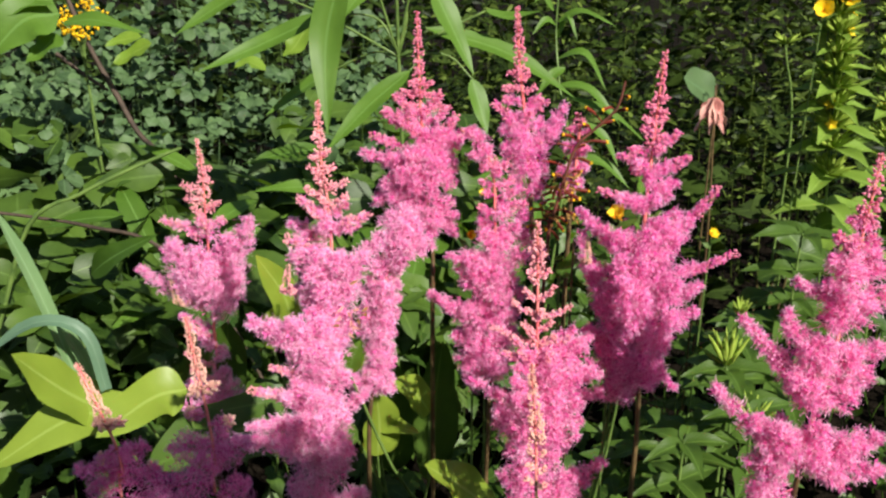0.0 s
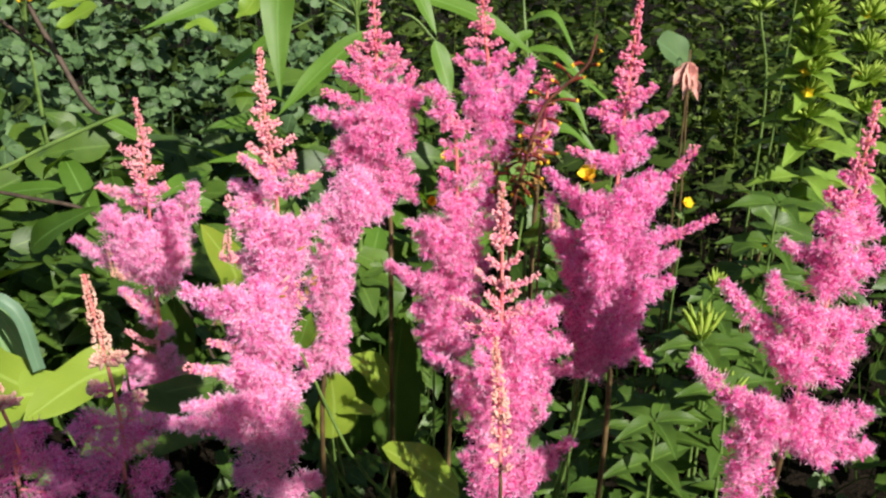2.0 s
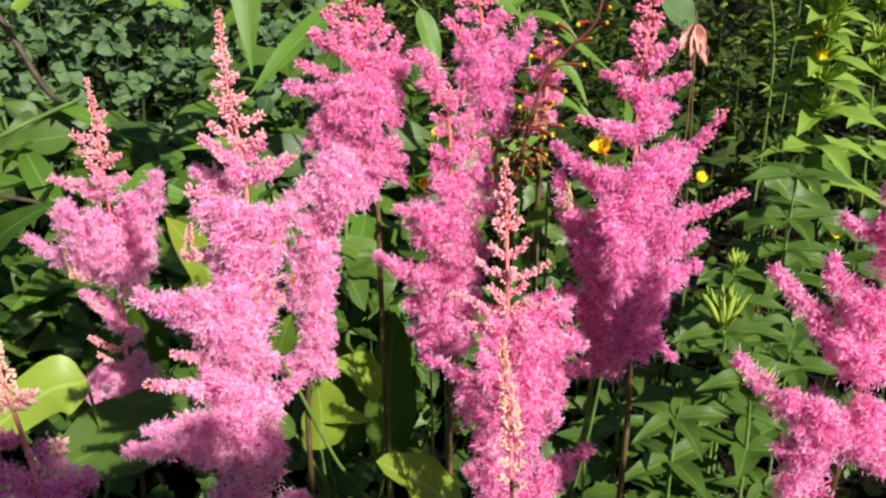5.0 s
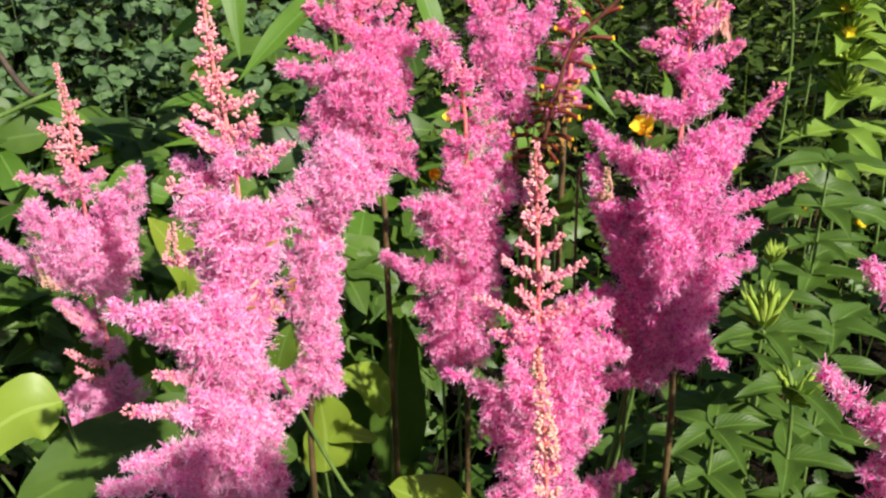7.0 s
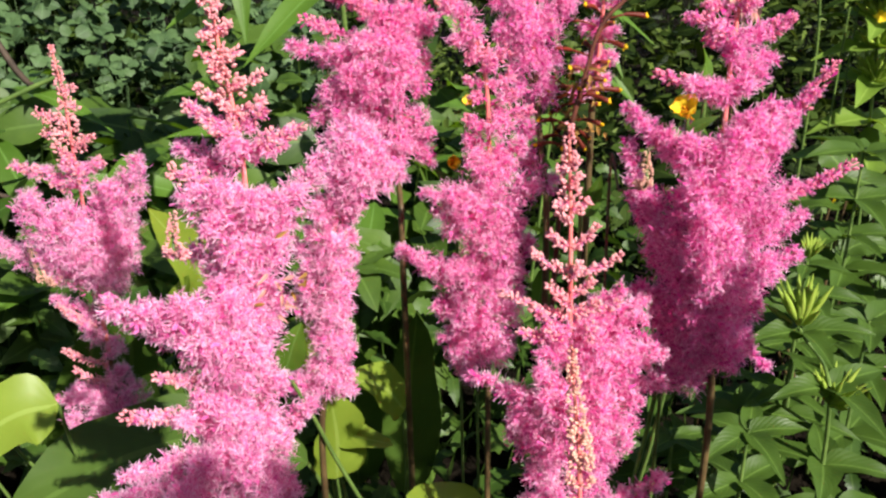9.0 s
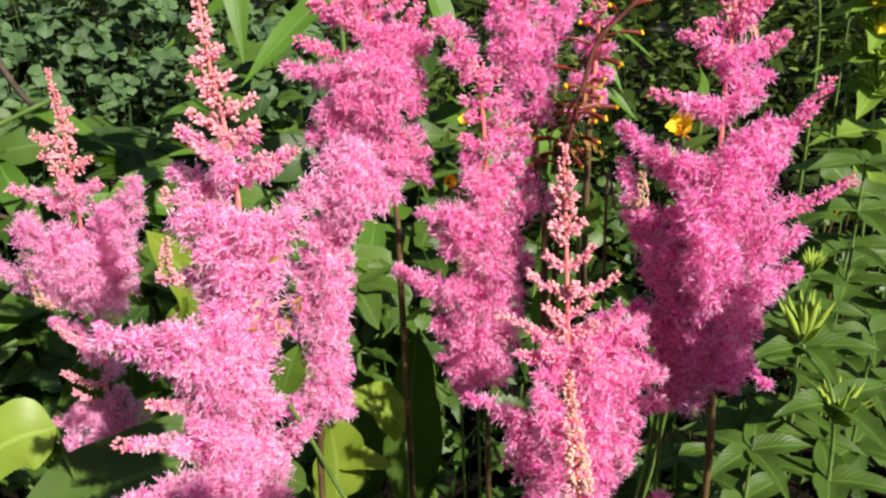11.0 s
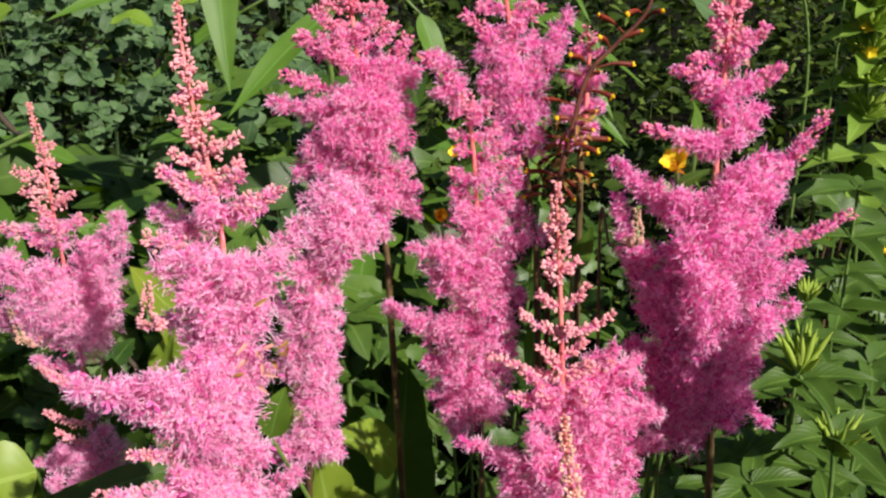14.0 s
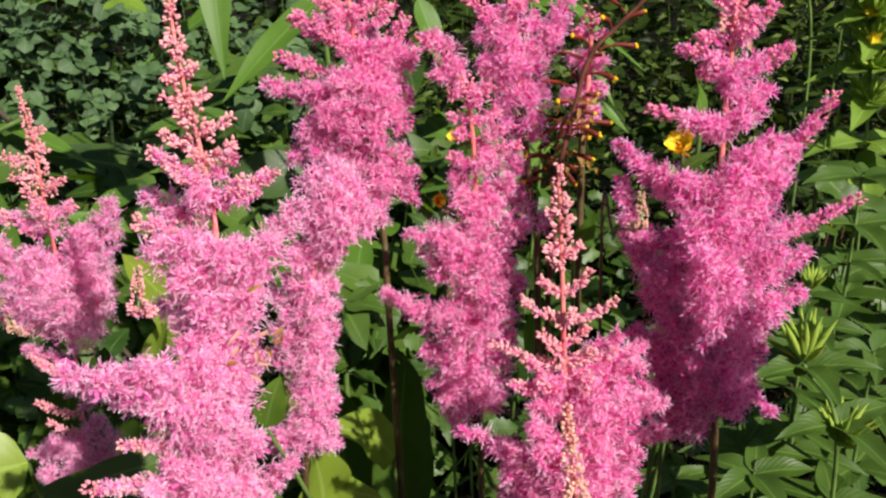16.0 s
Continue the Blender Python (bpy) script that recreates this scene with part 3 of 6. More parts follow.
for k in range(16):
    s = Soup()
    at = np.array((-0.085, 0.700, 0.510)) + rng.normal(0, 1, 3) * (0.007, 0.006, 0.010)
    leaves(s, [at], [rng.normal(0, 0.6, 3) + (0, -0.4, -0.2)], [(0.3, -0.8, 0.4)], rng.uniform(0.006, 0.011), 0.0028, "lance", 0.6, 0.4, 0.3, 4, 2)
    part("withered_flower", s, FADED if k % 3 else WITHERED, broad_plume, "withered buff and brown flower")
STEM_ONE = [(-0.295, 0.980, 0.623), (-0.292, 0.980, 0.577), (-0.293, 0.980, 0.522), (-0.293, 0.980, 0.459), (-0.295, 0.980, 0.378), (-0.296, 0.980, 0.292), (-0.330, 1.030, 0.000)]
TIER_ONE_A = [(0.584, 1.0, 0.0, 0.5, 0.55, 2, 0.1), (0.572, 1.0, 0.0, 0.0, 0.69, 2, 0.1), (0.559, -2.4, -0.5, 1.1, 0.9, 2, 0.1), (0.547, -2.3, 0.0, 0.4, 0.84, 2, 0.1), (0.534, 1.8, 0.0, 1.3, 0.9, 2, 0.1), (0.527, -1.1, -1.0, 1.3, 0.76, 2, 0.1), (0.518, -0.7, -1.0, 1.0, 0.97, 1, 0.1), (0.509, -5.9, 0.0, 1.5, 0.78, 1, 0.05), (0.515, 2.4, 0.0, 0.9, 0.84, 1, 0.1), (0.5, 0.8, -1.5, 2.1, 1.1, 1, 0.1), (0.498, -2.2, 0.0, 0.9, 0.85, 1, 0.1), (0.404, -4.1, -3.0, 10.5, 2.18, 0, 0.03), (0.415, -0.8, -3.0, 8.5, 2.1, 0, 0.05)]
TIER_ONE_B = [(0.423, 0.9, -3.5, 5.5, 2.02, 0, 0.05), (0.408, 6.1, -1.0, 12.7, 1.79, 0, 0.1), (0.4, 3.3, -1.0, 11.3, 2.18, 0, 0.05), (0.415, 4.6, -2.0, 4.4, 1.96, 0, 0.1), (0.393, 2.9, -3.0, 5.9, 1.89, 0, 0.1), (0.408, -9.8, 0.0, 5.5, 1.23, 0, 0.05), (0.408, -5.4, 0.5, 4.0, 1.53, 0, 0.05), (0.372, -4.4, 0.0, 2.4, 0.95, 0, 0.05), (0.347, -1.8, -0.5, 2.4, 1.0, 0, 0.1), (0.332, 1.2, -0.5, 2.2, 1.0, 0, 0.1), (0.306, 1.4, -1.0, 1.6, 1.05, 0, 0.1), (0.363, -3.5, -1.0, 2.7, 0.51, 2, 0.1), (0.322, -3.8, -1.0, 2.4, 0.52, 2, 0.1)]
TIER_ONE_C = [(0.3, -3.1, -1.0, 2.3, 0.52, 2, 0.1), (0.282, -6.2, -1.0, 1.0, 1.0, 0, 0.03), (0.282, -3.6, -1.0, 2.0, 1.5, 0, 0.08), (0.268, 2.7, -1.0, 3.5, 1.72, 0, 0.1), (0.26, -0.8, -2.0, 4.4, 1.96, 0, 0.1), (0.235, -4.4, -2.0, 4.1, 1.61, 0, 0.08), (0.235, 1.9, -2.0, 3.9, 1.74, 0, 0.08)]
astilbe(STEM_ONE, 0.537, TIER_ONE_A + TIER_ONE_B + TIER_ONE_C, *LOOK_ONE)
STEM_THREE = [(-0.027, 0.880, 0.777), (-0.025, 0.880, 0.714), (-0.020, 0.880, 0.616), (-0.011, 0.880, 0.511), (-0.011, 0.880, 0.435), (-0.011, 0.940, 0.000)]
TIER_THREE_A = [(0.706, -1.1, -0.3, -0.3, 0.52, 2, 0.1), (0.703, 1.4, 0.0, 0.1, 0.52, 2, 0.1), (0.695, -2.1, 0.0, -0.1, 0.58, 2, 0.1), (0.692, 2.2, 0.0, 0.1, 0.58, 2, 0.1), (0.681, -1.9, -0.5, 0.1, 0.7, 2, 0.1), (0.676, 2.4, 0.0, 0.5, 0.7, 2, 0.1), (0.669, -4.2, 0.0, 0.5, 0.82, 1, 0.05), (0.667, -1.3, -1.0, 0.6, 0.81, 1, 0.05), (0.673, -2.9, 0.0, 1.9, 0.63, 1, 0.1), (0.676, 2.3, 0.0, 1.6, 0.58, 1, 0.1), (0.668, 0.5, -1.0, 1.0, 0.62, 1, 0.1), (0.656, -4.6, 0.0, 1.8, 0.8, 1, 0.08), (0.66, 3.1, 0.0, 1.9, 0.63, 1, 0.08)]
TIER_THREE_B = [(0.658, -2.4, -1.0, 0.9, 0.82, 1, 0.1), (0.646, -1.3, -1.5, 1.4, 0.9, 1, 0.1), (0.638, 3.8, 0.0, 3.4, 0.8, 1, 0.15), (0.629, -6.1, 0.0, 2.0, 0.72, 1, 0.03), (0.611, -7.6, 0.0, 2.1, 1.03, 0, 0.03), (0.617, -4.2, -1.0, 0.8, 1.1, 0, 0.05), (0.629, 1.0, -1.0, 2.5, 1.36, 0, 0.1), (0.629, 2.6, -1.0, 2.4, 1.27, 0, 0.1), (0.621, 4.6, 0.0, 3.0, 1.2, 0, 0.05), (0.625, -1.7, -2.0, 0.8, 1.17, 0, 0.0), (0.629, -2.7, -2.0, -3.2, 1.27, 0, -0.3), (0.633, -0.9, -3.0, -4.7, 1.25, 0, -0.25), (0.637, 1.2, -3.0, -5.7, 1.35, 0, -0.25)]
TIER_THREE_C = [(0.637, 3.2, -1.5, -5.3, 1.29, 0, -0.3), (0.629, 1.9, -3.0, -1.2, 1.33, 0, -0.2), (0.617, -0.3, -2.0, -1.3, 1.27, 0, -0.1), (0.616, 3.5, 0.0, -0.1, 1.12, 0, -0.2), (0.6, -5.4, -1.0, -0.6, 1.25, 0, -0.05), (0.587, -6.6, 0.0, -1.5, 1.23, 0, -0.05), (0.587, -4.0, -1.5, -1.1, 1.29, 0, -0.1), (0.578, -2.5, -2.0, -0.6, 1.28, 0, -0.1), (0.574, 3.0, -1.0, -1.7, 1.12, 0, -0.2), (0.56, 0.9, -2.0, -0.8, 1.11, 0, -0.2), (0.556, 3.2, 0.0, -2.2, 1.06, 0, -0.2), (0.551, -1.3, -1.0, -0.5, 1.22, 0, -0.1), (0.565, -2.8, -1.0, -1.8, 1.11, 0, -0.1)]
TIER_THREE_D = [(0.556, 0.4, -1.0, -2.0, 1.03, 0, -0.1)]
astilbe(STEM_THREE, 0.684, TIER_THREE_A + TIER_THREE_B + TIER_THREE_C + TIER_THREE_D, *LOOK_THREE)
STEM_FOUR = [(0.019, 0.850, 0.659), (0.036, 0.850, 0.647), (0.050, 0.850, 0.625), (0.056, 0.850, 0.589), (0.057, 0.850, 0.520), (0.056, 0.850, 0.422), (0.050, 0.840, 0.000)]
TIER_FOUR_A = [(0.647, -1.2, 0.0, 1.1, 0.8, 1, 0.0), (0.651, -0.1, 0.0, 0.9, 0.85, 0, 0.05), (0.644, 0.0, -0.5, 0.8, 0.94, 0, 0.05), (0.638, -1.2, -0.5, -0.5, 0.85, 0, -0.1), (0.628, -0.6, -0.5, 1.1, 1.03, 0, 0.1), (0.622, -1.1, -0.5, -0.3, 0.6, 1, 0.0), (0.616, 1.8, 0.0, 0.9, 0.73, 1, 0.1), (0.609, 0.4, -1.0, 1.4, 0.72, 1, 0.1), (0.601, -1.6, 0.0, 0.4, 0.53, 1, 0.05), (0.597, 1.9, 0.0, 1.0, 0.65, 1, 0.1), (0.589, -1.2, 0.0, 0.4, 0.73, 1, 0.1), (0.583, 1.9, -0.5, 1.2, 0.81, 1, 0.1), (0.576, 3.3, 0.0, 0.5, 0.91, 1, 0.1)]
TIER_FOUR_B = [(0.57, -1.8, 0.0, 0.7, 0.66, 1, 0.1), (0.564, 1.1, -1.0, 1.2, 1.05, 0, 0.1), (0.555, -1.7, 0.0, 0.5, 0.97, 0, 0.1), (0.546, 2.6, 0.0, 0.9, 1.08, 0, 0.1), (0.538, -1.5, -1.0, 1.0, 1.16, 0, 0.1), (0.533, 1.4, -1.0, 1.1, 1.17, 0, 0.1), (0.524, -0.3, -1.5, 1.9, 1.15, 0, 0.1), (0.511, -5.9, -0.5, 1.1, 0.98, 0, 0.0), (0.509, -3.3, -1.5, 1.2, 1.26, 0, 0.0), (0.511, 3.6, 0.0, 1.3, 1.3, 0, 0.1), (0.507, -2.2, -2.5, -0.7, 1.55, 0, -0.2), (0.507, 0.2, -3.0, 0.2, 1.63, 0, -0.1), (0.502, -3.4, -1.5, -1.4, 1.38, 0, -0.2)]
TIER_FOUR_C = [(0.488, 2.3, -1.5, 0.4, 1.49, 0, -0.1), (0.484, -0.5, -3.0, 0.3, 1.74, 0, -0.1), (0.474, 1.5, -2.0, 0.1, 1.49, 0, -0.1), (0.441, -7.8, 0.0, 3.7, 1.01, 0, 0.02), (0.441, -5.7, -1.0, 2.6, 1.31, 0, 0.05), (0.441, -3.1, -2.0, 2.4, 1.59, 0, 0.05), (0.441, -0.8, -2.5, 2.4, 1.58, 0, 0.05), (0.436, 2.2, -1.0, 2.2, 1.53, 0, 0.08), (0.412, -3.7, 0.0, 1.8, 1.57, 0, 0.05), (0.407, -1.9, -2.0, 2.7, 1.73, 0, 0.05), (0.402, 1.2, -1.5, 2.6, 1.76, 0, 0.05), (0.381, -2.7, -1.0, 1.2, 1.91, 0, 0.0), (0.376, -0.2, -2.0, 2.8, 1.87, 0, 0.0)]
TIER_FOUR_D = [(0.411, -4.7, 0.0, 1.5, 1.25, 0, 0.05), (0.388, -4.2, -0.5, 1.4, 1.25, 0, 0.03), (0.371, -2.3, 0.0, -0.5, 1.64, 0, -0.1), (0.46, 3.5, 0.0, 1.9, 1.22, 0, 0.05), (0.422, 2.7, 0.0, 0.8, 1.25, 0, 0.05), (0.46, -2.6, -1.5, 0.9, 1.27, 0, 0.0), (0.497, -4.5, 0.0, 0.6, 1.02, 0, -0.1), (0.392, 1.9, -0.5, -0.9, 1.19, 0, 0.0)]
astilbe(STEM_FOUR, 0.614, TIER_FOUR_A + TIER_FOUR_B + TIER_FOUR_C + TIER_FOUR_D, *LOOK_FOUR)
STEM_FIVE = [(0.076, 0.870, 0.782), (0.080, 0.870, 0.727), (0.090, 0.870, 0.649), (0.101, 0.870, 0.535), (0.106, 0.870, 0.453), (0.108, 0.900, 0.000)]
TIER_FIVE_A = [(0.716, -1.4, 0.0, -0.1, 0.52, 2, 0.1), (0.71, 0.9, 0.0, 0.5, 0.52, 2, 0.1), (0.702, -2.0, 0.0, -0.2, 0.58, 2, 0.1), (0.697, 1.5, 0.0, 0.4, 0.58, 2, 0.1), (0.688, -2.2, 0.0, 0.1, 0.69, 1, 0.1), (0.683, 1.9, 0.0, 0.7, 0.7, 1, 0.1), (0.669, -3.5, 0.0, 1.6, 0.58, 1, 0.1), (0.673, 2.4, 0.0, 1.5, 0.63, 1, 0.1), (0.663, -2.3, -0.5, 0.7, 0.82, 1, 0.1), (0.663, 0.2, -1.0, 1.4, 0.82, 1, 0.1), (0.651, -2.7, 0.0, 0.8, 0.93, 0, 0.1), (0.653, 1.7, 0.0, 1.5, 0.75, 0, 0.1), (0.633, 4.4, 0.0, 5.6, 0.95, 0, 0.12)]
TIER_FIVE_B = [(0.633, 2.8, -0.5, 2.5, 1.03, 0, 0.1), (0.645, -0.8, -1.0, 1.5, 1.1, 0, 0.1), (0.633, -2.7, 0.0, 0.5, 1.21, 0, 0.05), (0.628, -0.9, -1.5, 1.5, 1.37, 0, 0.05), (0.624, 1.5, -0.5, 1.6, 1.22, 0, 0.1), (0.612, -1.7, 0.0, 0.5, 1.41, 0, 0.05), (0.608, -0.2, -1.0, 1.0, 1.4, 0, 0.05), (0.603, 1.6, 0.0, 1.2, 1.14, 0, 0.08), (0.591, -1.5, 0.0, 0.0, 1.43, 0, 0.05), (0.582, 0.7, -0.5, 1.3, 1.33, 0, 0.05), (0.556, -1.2, 0.5, 0.8, 1.26, 0, 0.05), (0.524, -1.3, 0.5, 1.7, 1.27, 0, 0.05), (0.506, 0.2, 0.5, 1.6, 1.19, 0, 0.05)]
astilbe(STEM_FIVE, 0.703, TIER_FIVE_A + TIER_FIVE_B, *LOOK_FIVE)
STEM_SIX = [(0.085, 0.710, 0.601), (0.087, 0.710, 0.557), (0.089, 0.710, 0.496), (0.091, 0.710, 0.426), (0.092, 0.710, 0.366), (0.092, 0.750, 0.000)]
TIER_SIX_A = [(0.575, -0.8, 0.0, 0.0, 0.23, 2, 0.1), (0.574, 0.4, -0.3, 0.6, 0.23, 2, 0.1), (0.566, 0.7, 0.0, 0.4, 0.23, 2, 0.1), (0.554, -1.0, 0.0, -0.1, 0.3, 2, 0.1), (0.548, 1.1, 0.0, 0.6, 0.3, 2, 0.1), (0.541, -0.6, -0.5, 0.6, 0.23, 2, 0.1), (0.525, -1.4, 0.0, 1.0, 0.37, 2, 0.1), (0.523, 1.6, 0.0, 1.5, 0.37, 2, 0.1), (0.508, -2.5, 0.0, 1.6, 0.4, 2, 0.1), (0.507, 3.2, 0.0, 1.1, 0.41, 2, 0.08), (0.504, 0.3, -1.0, 1.4, 0.4, 2, 0.1), (0.489, -1.4, 0.0, 1.2, 0.44, 2, 0.1), (0.492, 1.4, 0.0, 1.1, 0.45, 2, 0.1)]
TIER_SIX_B = [(0.485, -0.9, -1.0, 1.2, 0.41, 2, 0.1), (0.477, -4.6, 0.0, 2.2, 0.34, 2, 0.02), (0.48, 1.6, -0.5, 1.0, 0.45, 2, 0.1), (0.469, -2.6, -0.5, 1.9, 0.44, 1, 0.08), (0.47, 3.0, 0.0, 1.7, 0.46, 1, 0.08), (0.464, -3.5, -1.0, 1.0, 0.51, 1, 0.05), (0.46, -1.9, -1.5, 2.0, 0.61, 1, 0.08), (0.46, 1.1, -1.5, 1.7, 0.69, 1, 0.08), (0.454, -2.2, -1.0, 0.4, 0.77, 0, 0.0), (0.446, 5.4, 0.0, 3.3, 0.95, 0, 0.05), (0.442, 3.2, -1.0, 3.0, 1.09, 0, 0.05), (0.434, 6.8, 0.0, 1.7, 1.15, 0, 0.05), (0.43, 4.0, -1.0, 2.0, 1.27, 0, 0.05)]
TIER_SIX_C = [(0.442, 1.6, -2.0, 2.6, 1.14, 0, 0.05), (0.466, 4.1, 2.0, 2.5, 0.88, 0, 0.05), (0.458, 5.3, 2.0, 2.0, 0.9, 0, 0.05), (0.426, -2.9, -2.5, 3.1, 0.82, 0, 0.05), (0.413, -7.4, 0.0, 3.3, 0.63, 0, 0.03), (0.409, -5.3, -1.0, 2.9, 0.86, 0, 0.05), (0.401, -4.5, -1.5, 1.9, 1.34, 0, 0.05), (0.405, -2.3, -2.0, 3.0, 1.32, 0, 0.05), (0.405, -1.2, -3.0, 3.4, 1.22, 0, 0.05), (0.405, 4.4, -1.0, 2.1, 1.39, 0, 0.05), (0.405, 1.7, -2.0, 2.8, 1.42, 0, 0.05), (0.392, 2.6, -1.0, 1.1, 1.41, 0, 0.05), (0.388, 4.9, 0.5, 0.8, 1.2, 0, 0.05)]
TIER_SIX_D = [(0.384, -2.9, -1.5, 1.8, 1.37, 0, 0.05), (0.384, -0.3, -2.5, 3.0, 1.35, 0, 0.05), (0.378, -4.7, -0.5, 2.4, 1.4, 0, 0.03), (0.372, -2.1, -1.5, 2.7, 1.51, 0, 0.05), (0.366, 2.1, -1.5, 2.7, 1.53, 0, 0.05), (0.347, -2.8, -1.0, 2.1, 1.43, 0, 0.05), (0.341, 1.7, -1.5, 2.0, 1.56, 0, 0.05), (0.322, -3.4, -0.5, 1.3, 1.35, 0, 0.03), (0.316, -1.2, -2.0, 2.5, 1.45, 0, 0.05), (0.316, 4.5, -0.5, 2.1, 1.12, 0, 0.05), (0.296, -2.3, -1.0, 0.9, 1.5, 0, 0.05), (0.29, 3.5, -1.0, 2.0, 1.51, 0, 0.05), (0.29, 0.3, -2.0, 2.1, 1.49, 0, 0.05)]
TIER_SIX_E = [(0.303, 8.0, 1.0, 3.9, 1.14, 0, 0.05), (0.309, 6.5, 1.0, 0.8, 1.28, 0, 0.05), (0.353, 4.9, 1.0, 2.4, 0.98, 0, 0.05), (0.426, 7.4, 1.5, -0.9, 1.02, 0, 0.03), (0.438, 6.4, 2.0, 1.1, 1.07, 0, 0.05), (0.454, 6.2, 2.5, 2.7, 0.75, 0, 0.05)]
astilbe(STEM_SIX, 0.540, TIER_SIX_A + TIER_SIX_B + TIER_SIX_C + TIER_SIX_D + TIER_SIX_E, *LOOK_SIX)
STEM_SEVEN = [(0.198, 0.745, 0.749), (0.195, 0.745, 0.700), (0.192, 0.745, 0.588), (0.198, 0.745, 0.453), (0.202, 0.745, 0.322), (0.205, 0.790, 0.000)]
TIER_SEVEN_A = [(0.705, 0.8, 0.0, 0.4, 0.36, 2, 0.1), (0.7, -1.0, 0.0, 0.2, 0.36, 2, 0.1), (0.693, 0.9, 0.0, 0.3, 0.41, 2, 0.1), (0.688, -1.2, 0.0, 0.2, 0.41, 2, 0.1), (0.688, 1.1, 0.0, 0.2, 0.36, 2, 0.1), (0.683, -0.9, 0.0, 0.7, 0.39, 2, 0.1), (0.675, -1.1, 0.0, 0.6, 0.42, 1, 0.1), (0.67, 1.1, -0.5, 0.3, 0.5, 1, 0.1), (0.663, 2.4, 0.0, 1.4, 0.54, 1, 0.1), (0.657, -2.1, 0.0, 0.6, 0.46, 1, 0.05), (0.659, 0.7, -1.0, 0.4, 0.63, 1, 0.05), (0.651, -3.2, 0.0, 0.4, 0.52, 1, 0.03), (0.644, -1.9, -1.0, 0.6, 0.62, 1, 0.05)]
TIER_SEVEN_B = [(0.643, 3.9, 0.0, 1.0, 0.74, 1, 0.08), (0.639, -1.8, 0.5, 0.2, 0.5, 1, 0.05), (0.638, 1.2, -1.0, 0.7, 0.84, 0, 0.05), (0.626, 2.8, 0.0, 0.3, 0.79, 0, 0.05), (0.631, -0.3, -1.5, 0.7, 0.75, 0, 0.05), (0.609, -4.8, 0.0, 1.3, 0.52, 1, 0.0), (0.606, -2.9, -1.0, 1.2, 0.75, 0, 0.05), (0.606, -1.5, -1.5, 0.7, 0.75, 0, 0.05), (0.609, 1.8, -0.5, 1.3, 0.94, 0, 0.08), (0.606, 0.5, -1.5, 1.2, 0.84, 0, 0.05), (0.557, 6.9, 0.0, 7.1, 0.72, 1, 0.1), (0.557, 4.7, -0.5, 4.5, 1.13, 0, 0.1), (0.56, 3.1, -1.0, 4.7, 1.34, 0, 0.1)]
TIER_SEVEN_C = [(0.564, 1.2, -2.0, 3.7, 1.3, 0, 0.1), (0.553, 2.9, -2.0, 3.3, 1.25, 0, 0.1), (0.557, -0.2, -3.0, 3.3, 1.27, 0, 0.1), (0.549, -7.2, 0.0, 6.0, 0.82, 0, 0.06), (0.549, -5.0, -1.0, 4.6, 0.97, 0, 0.1), (0.549, -3.6, -2.0, 4.1, 1.19, 0, 0.1), (0.557, -1.8, -2.0, 2.5, 1.13, 0, 0.1), (0.491, -6.8, 1.0, 9.5, 0.93, 0, 0.25), (0.495, -6.2, 1.0, 5.2, 1.03, 0, 0.2), (0.495, -5.4, 0.0, 3.5, 1.19, 0, 0.15), (0.519, 1.3, -3.0, 5.3, 1.46, 0, 0.1), (0.519, -1.2, -4.0, 5.8, 1.55, 0, 0.1), (0.519, -3.2, -4.0, 5.2, 1.46, 0, 0.1)]
TIER_SEVEN_D = [(0.511, -3.9, -2.0, 4.8, 1.36, 0, 0.1), (0.495, -3.5, -5.5, 6.1, 1.5, 0, 0.1), (0.495, -3.6, -4.5, 3.7, 1.41, 0, 0.1), (0.491, -1.7, -5.0, 4.8, 1.48, 0, 0.1), (0.526, 9.6, 0.5, 3.3, 0.61, 1, 0.03), (0.526, 5.6, 0.0, 2.3, 1.01, 0, 0.05), (0.501, 6.5, 0.0, 2.9, 0.94, 0, 0.05), (0.507, 3.2, -2.0, 3.2, 1.21, 0, 0.08), (0.468, 5.8, -0.5, 3.8, 1.16, 0, 0.06), (0.475, 2.8, -2.0, 3.0, 1.32, 0, 0.06), (0.479, -0.5, -4.0, 3.4, 1.39, 0, 0.06), (0.462, -2.3, -4.0, 4.5, 1.38, 0, 0.06), (0.458, -3.7, -1.0, 3.6, 1.37, 0, 0.08)]
TIER_SEVEN_E = [(0.479, -5.1, 1.0, 2.8, 1.31, 0, 0.08), (0.445, 1.9, -2.0, 3.0, 1.34, 0, 0.06), (0.441, -0.2, -3.0, 2.8, 1.3, 0, 0.05), (0.437, -2.7, -2.0, 3.4, 1.38, 0, 0.05), (0.428, 1.7, -1.5, 1.5, 1.21, 0, 0.0), (0.43, 3.5, -1.5, -0.9, 0.8, 0, -0.15), (0.419, 0.2, -2.5, 1.7, 1.19, 0, 0.0), (0.424, -2.2, -1.0, 1.4, 1.11, 0, 0.0), (0.437, -4.2, 0.0, 3.6, 1.31, 0, 0.06), (0.441, -5.4, 1.0, 3.7, 1.08, 0, 0.06), (0.419, -3.4, 0.0, 2.5, 1.18, 0, 0.05), (0.415, -2.3, 0.0, 0.1, 0.98, 0, 0.0), (0.495, -4.2, -1.0, 3.1, 1.23, 0, 0.08)]
